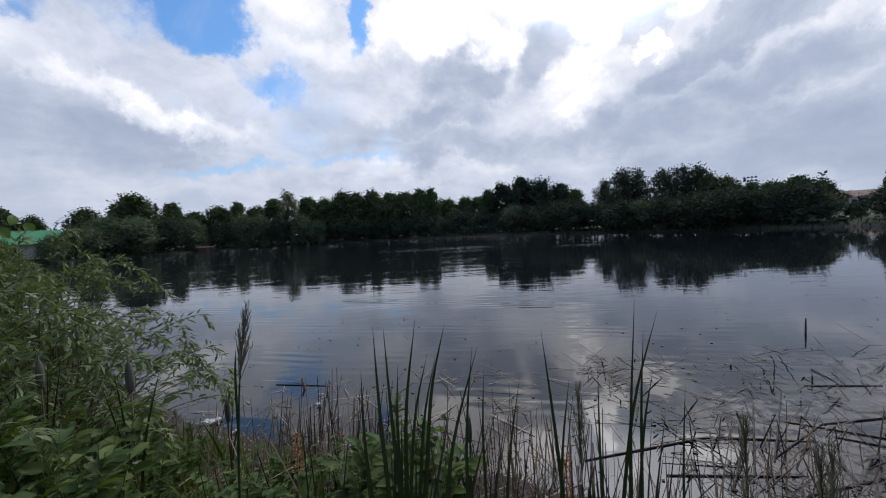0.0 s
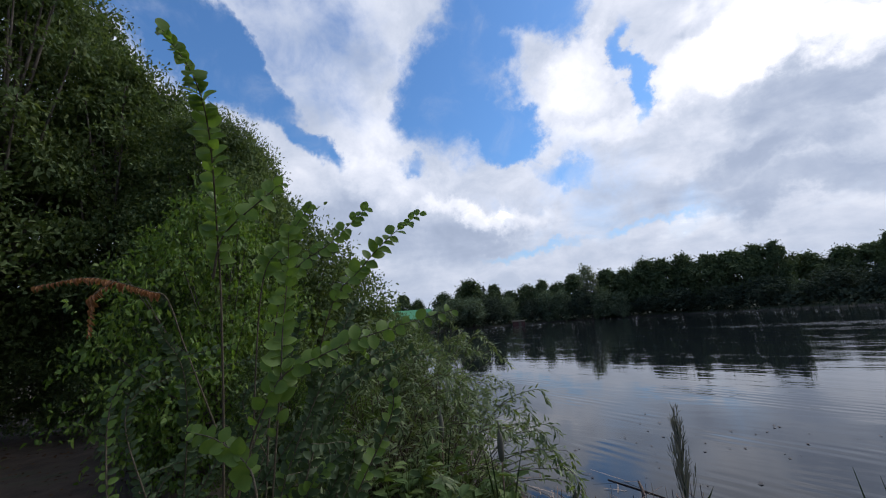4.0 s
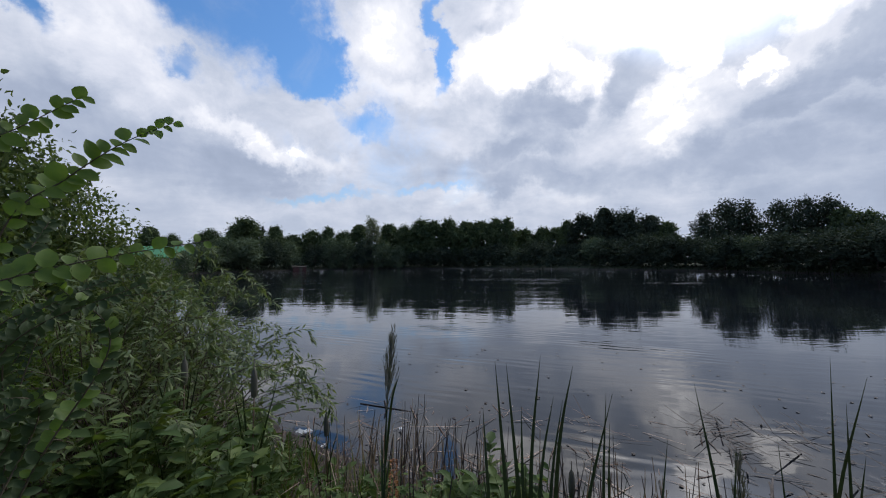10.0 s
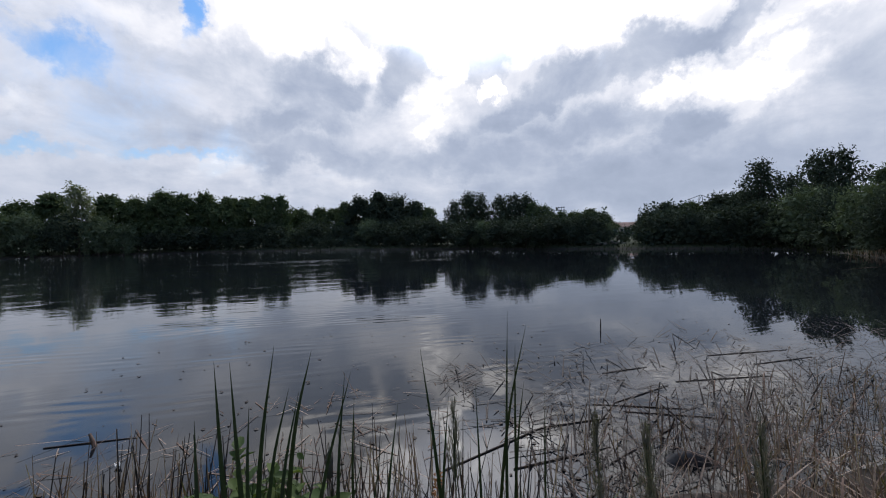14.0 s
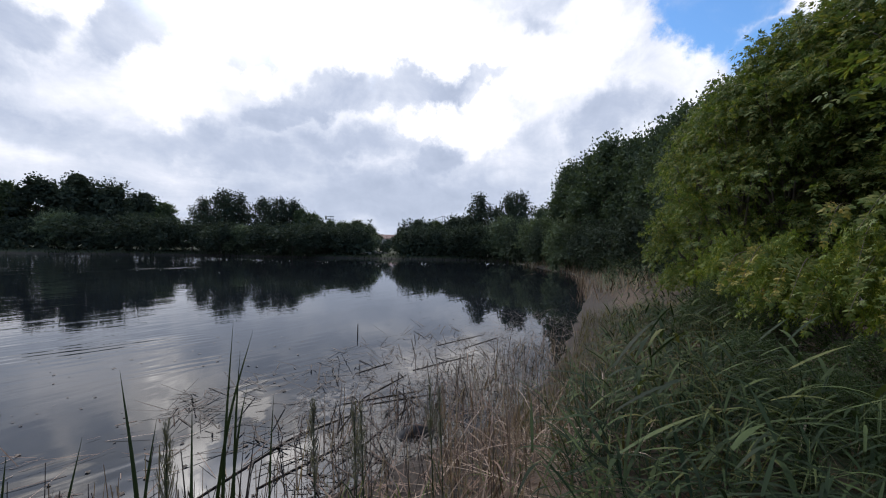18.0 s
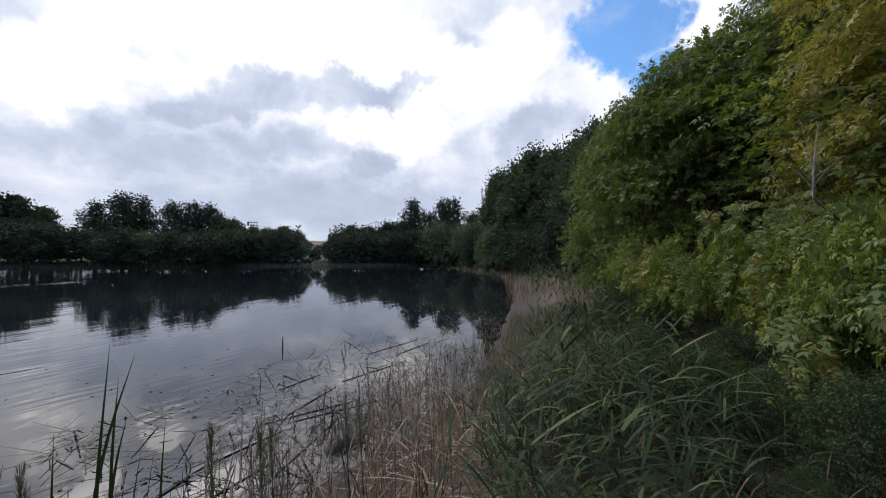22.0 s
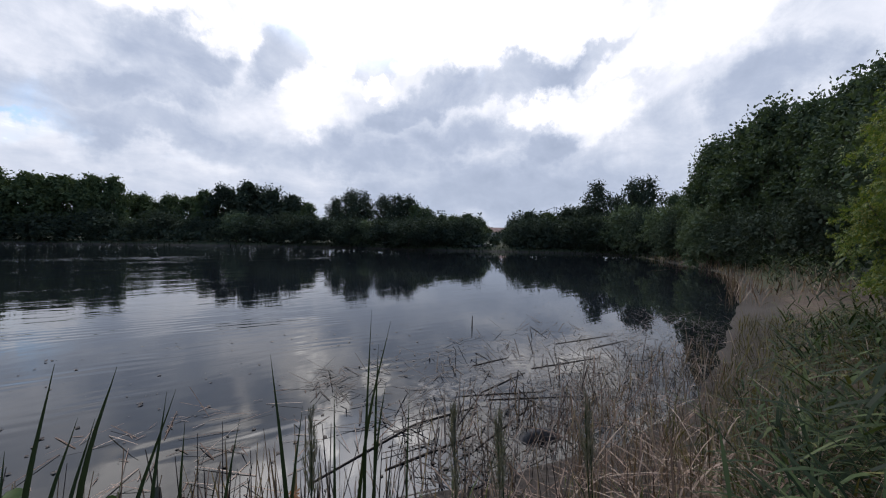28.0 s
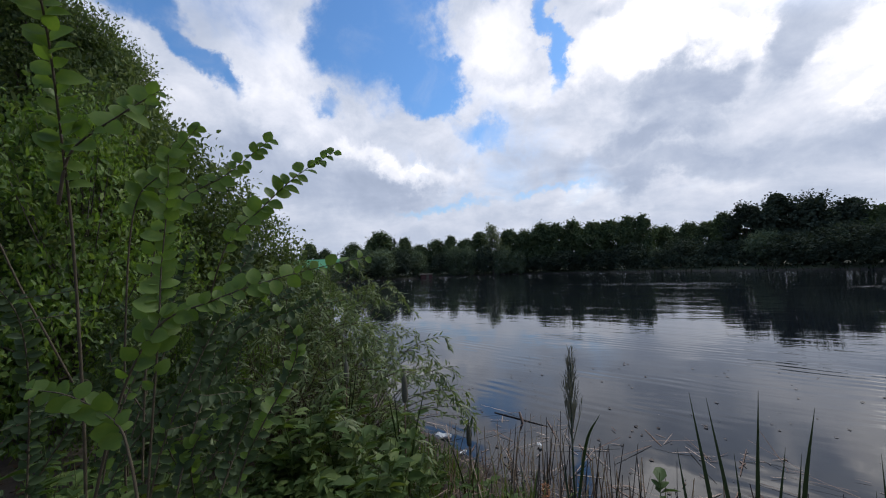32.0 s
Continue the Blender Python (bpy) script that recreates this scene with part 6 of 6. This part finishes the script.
def box(name, size, at, mat, parent, label="", bevel=0.03):
    bm = bmesh.new()
    bmesh.ops.create_cube(bm, size=1.0)
    bmesh.ops.scale(bm, vec=size, verts=bm.verts)
    bmesh.ops.bevel(bm, geom=bm.edges[:], offset=min(bevel, min(size) * 0.3), segments=1, affect="EDGES")
    me = bpy.data.meshes.new(name)
    bm.to_mesh(me)
    bm.free()
    me.materials.append(mat)
    return part(name, me, parent, label, Matrix.Translation(at))


def gable(name, length, width, rise, over, z, mat, parent, label=""):
    """A pitched roof of some thickness along x."""
    l, w, t = length / 2 + over, width / 2 + over, 0.15
    v = [(-l, -w, 0), (-l, 0, rise), (-l, w, 0), (-l, w, -t), (-l, 0, rise - t), (-l, -w, -t)]
    v = v + [(-x, y, q) for x, y, q in v]
    f = [(0, 1, 7, 6), (1, 2, 8, 7), (2, 3, 9, 8), (3, 4, 10, 9), (4, 5, 11, 10), (5, 0, 6, 11), (0, 5, 4, 1), (1, 4, 3, 2), (6, 7, 10, 11), (7, 8, 9, 10)]
    me = bpy.data.meshes.new(name)
    me.from_pydata([(x, y, q + z) for x, y, q in v], [], f)
    me.materials.append(mat)
    return part(name, me, parent, label)


def house(name, a, d, length, width, height, rise, turn, roof, label, eaves_el=None):
    x, y = polar(a, d)
    z = gz(x, y)
    ob = thing(name, pose(x, y, z, 0, 0, turn), label, "house", "houses beyond the pond")
    box("wall", (length, width, height), (0, 0, height / 2), M_PLASTER, ob, "pale plastered wall")
    gable("roof", length, width, rise, 0.5, height + 0.02, roof, ob)
    n = max(2, int(length / 3))
    for i in range(n):
        px = -length / 2 + (i + 0.5) * length / n
        for s in (-1, 1):
            w = box("window", (1.2, 0.10, 1.3), (px, s * (width / 2 + 0.03), height * 0.55), M_GLASSDARK, ob)
            box("sill", (1.4, 0.16, 0.08), (0, s * 0.05, -0.70), M_CONCRETE, w)
    return ob


house("house", -50.6, 100, 14, 9, 2.6, 2.5, 42, M_ROOFGREEN, "low pale house with a bright green metal roof")
house("house", 48.0, 190, 16, 10, 3.6, 2.2, -30, M_ROOFRED, "pale house with a reddish roof beyond the bank")
house("house", 49.6, 205, 14, 9, 3.2, 2.0, -52, M_ROOFRED, "pale house with a reddish roof beyond the bank")


def mast(a, d, e):
    x, y = polar(a, d)
    z = gz(x, y)
    h = 2.2 + d * math.tan(radians(e)) - z
    ob = thing("floodlight_mast", pose(x, y, z, 0, 0, -a), "grey steel floodlight mast above the trees", "mast")
    v, f = tubes([[(np.array((0, 0, 0)), 0.28), (np.array((0, 0, h - 1.2)), 0.14)]], 10)
    part("pole", fast_mesh("pole", v, f, M_STEEL), ob)
    for i, q in enumerate((h - 1.1, h - 0.1)):
        box("crossbar", (3.6, 0.14, 0.14), (0, -0.1, q), M_STEEL, ob)
        for j in range(4):
            box("floodlight", (0.55, 0.35, 0.5), (-1.35 + j * 0.9, -0.3, q + 0.1), M_STEEL, ob)


mast(40.2, 148, 4.25)


def pylon(a, d, e):
    """A lattice derrick whose head shows over the trees."""
    x, y = polar(a, d)
    z = gz(x, y)
    h = 2.2 + d * math.tan(radians(e)) - z
    ob = thing("crane", pose(x, y, z, 0, 0, -a), "grey lattice crane with a sloping jib beyond the trees", "crane")
    legs = [[(np.array((sx * 1.1, sy * 1.1, 0)), 0.10), (np.array((sx * 0.3, sy * 0.3, h)), 0.07)] for sx in (-1, 1) for sy in (-1, 1)]
    for leg in legs:
        v, f = tubes([leg], 6)
        part("leg", fast_mesh("leg", v, f, M_STEEL), ob)
    for i in range(7):
        k0, k1 = i / 7, (i + 1) / 7
        w0, w1 = 1.1 - 0.8 * k0, 1.1 - 0.8 * k1
        v, f = tubes([[(np.array((-w0, -w0, h * k0)), 0.05), (np.array((w1, -w1, h * k1)), 0.05)]], 5)
        part("brace", fast_mesh("brace", v, f, M_STEEL), ob)
    for end in ((-6.0, 0, h - 2.2), (4.0, 0, h - 2.0)):
        v, f = tubes([[(np.array((0, 0, h)), 0.09), (np.array(end), 0.06)]], 6)
        part("jib", fast_mesh("jib", v, f, M_STEEL), ob)


pylon(57.6, 120, 4.9)


def rubble(a, d, seed):
    r = random.Random(seed)
    x, y = polar(a, d)
    ob = thing("concrete_slab", pose(x, y, gz(x, y) + 0.15, r.uniform(-8, 8), r.uniform(-14, 6), r.uniform(0, 180)), "pale broken concrete slab on the far bank", "slab", "slabs on the far bank")
    box("slab", (2.6, 1.3, 0.35), (0, 0, 0.1), M_CONCRETE, ob, "", 0.06)


for i, (a, d) in enumerate(((45.4, 66.5), (47.2, 67.0), (48.0, 66.8))):
    rubble(a, d, i)


def hut():
    x, y = polar(-33.2, 107.5)
    ob = thing("shed", pose(x, y, gz(x, y), 0, 0, 35), "small dull red wooden shed at the waterline", "shed")
    box("wall", (3.4, 1.8, 1.0), (0, 0, 0.5), M_REDPAINT, ob)
    gable("roof", 3.4, 1.8, 0.3, 0.15, 1.02, M_BARK, ob)
    box("door", (0.8, 0.06, 0.9), (0.3, -0.92, 0.46), M_BARK, ob)


hut()


# floating trash by the bank
M_PALE = plain("pale_plastic", [(0.3, (0.36, 0.38, 0.39)), (0.7, (0.52, 0.53, 0.54))], 8.0, 0.4, 0.2)


def litter(x, y, l, w, turn, label):
    ob = thing("plastic_scrap", pose(x, y, 0.012, 3, 4, turn), label, "litter", "plastic litter afloat")
    v = []
    n = 7
    for i in range(n):
        for j in range(4):
            u, q = i / (n - 1) - 0.5, j / 3 - 0.5
            v.append((u * l * (1 - 0.3 * abs(q)), q * w * (1 - abs(u) * 0.8), 0.014 * math.sin(i * 1.7 + j * 2.1) + 0.02))
    f = [(i * 4 + j, (i + 1) * 4 + j, (i + 1) * 4 + j + 1, i * 4 + j + 1) for i in range(n - 1) for j in range(3)]
    me = fast_mesh("sheet", np.array(v), np.array(f), M_PALE)
    part("sheet", me, ob)


litter(-2.40, 4.91, 0.24, 0.11, 20, "pale crumpled plastic scrap afloat by the bank")
litter(-1.95, 4.62, 0.12, 0.06, 80, "small pale plastic scrap afloat by the bank")
litter(-1.2, 5.2, 0.09, 0.05, 140, "small pale plastic scrap afloat by the bank")
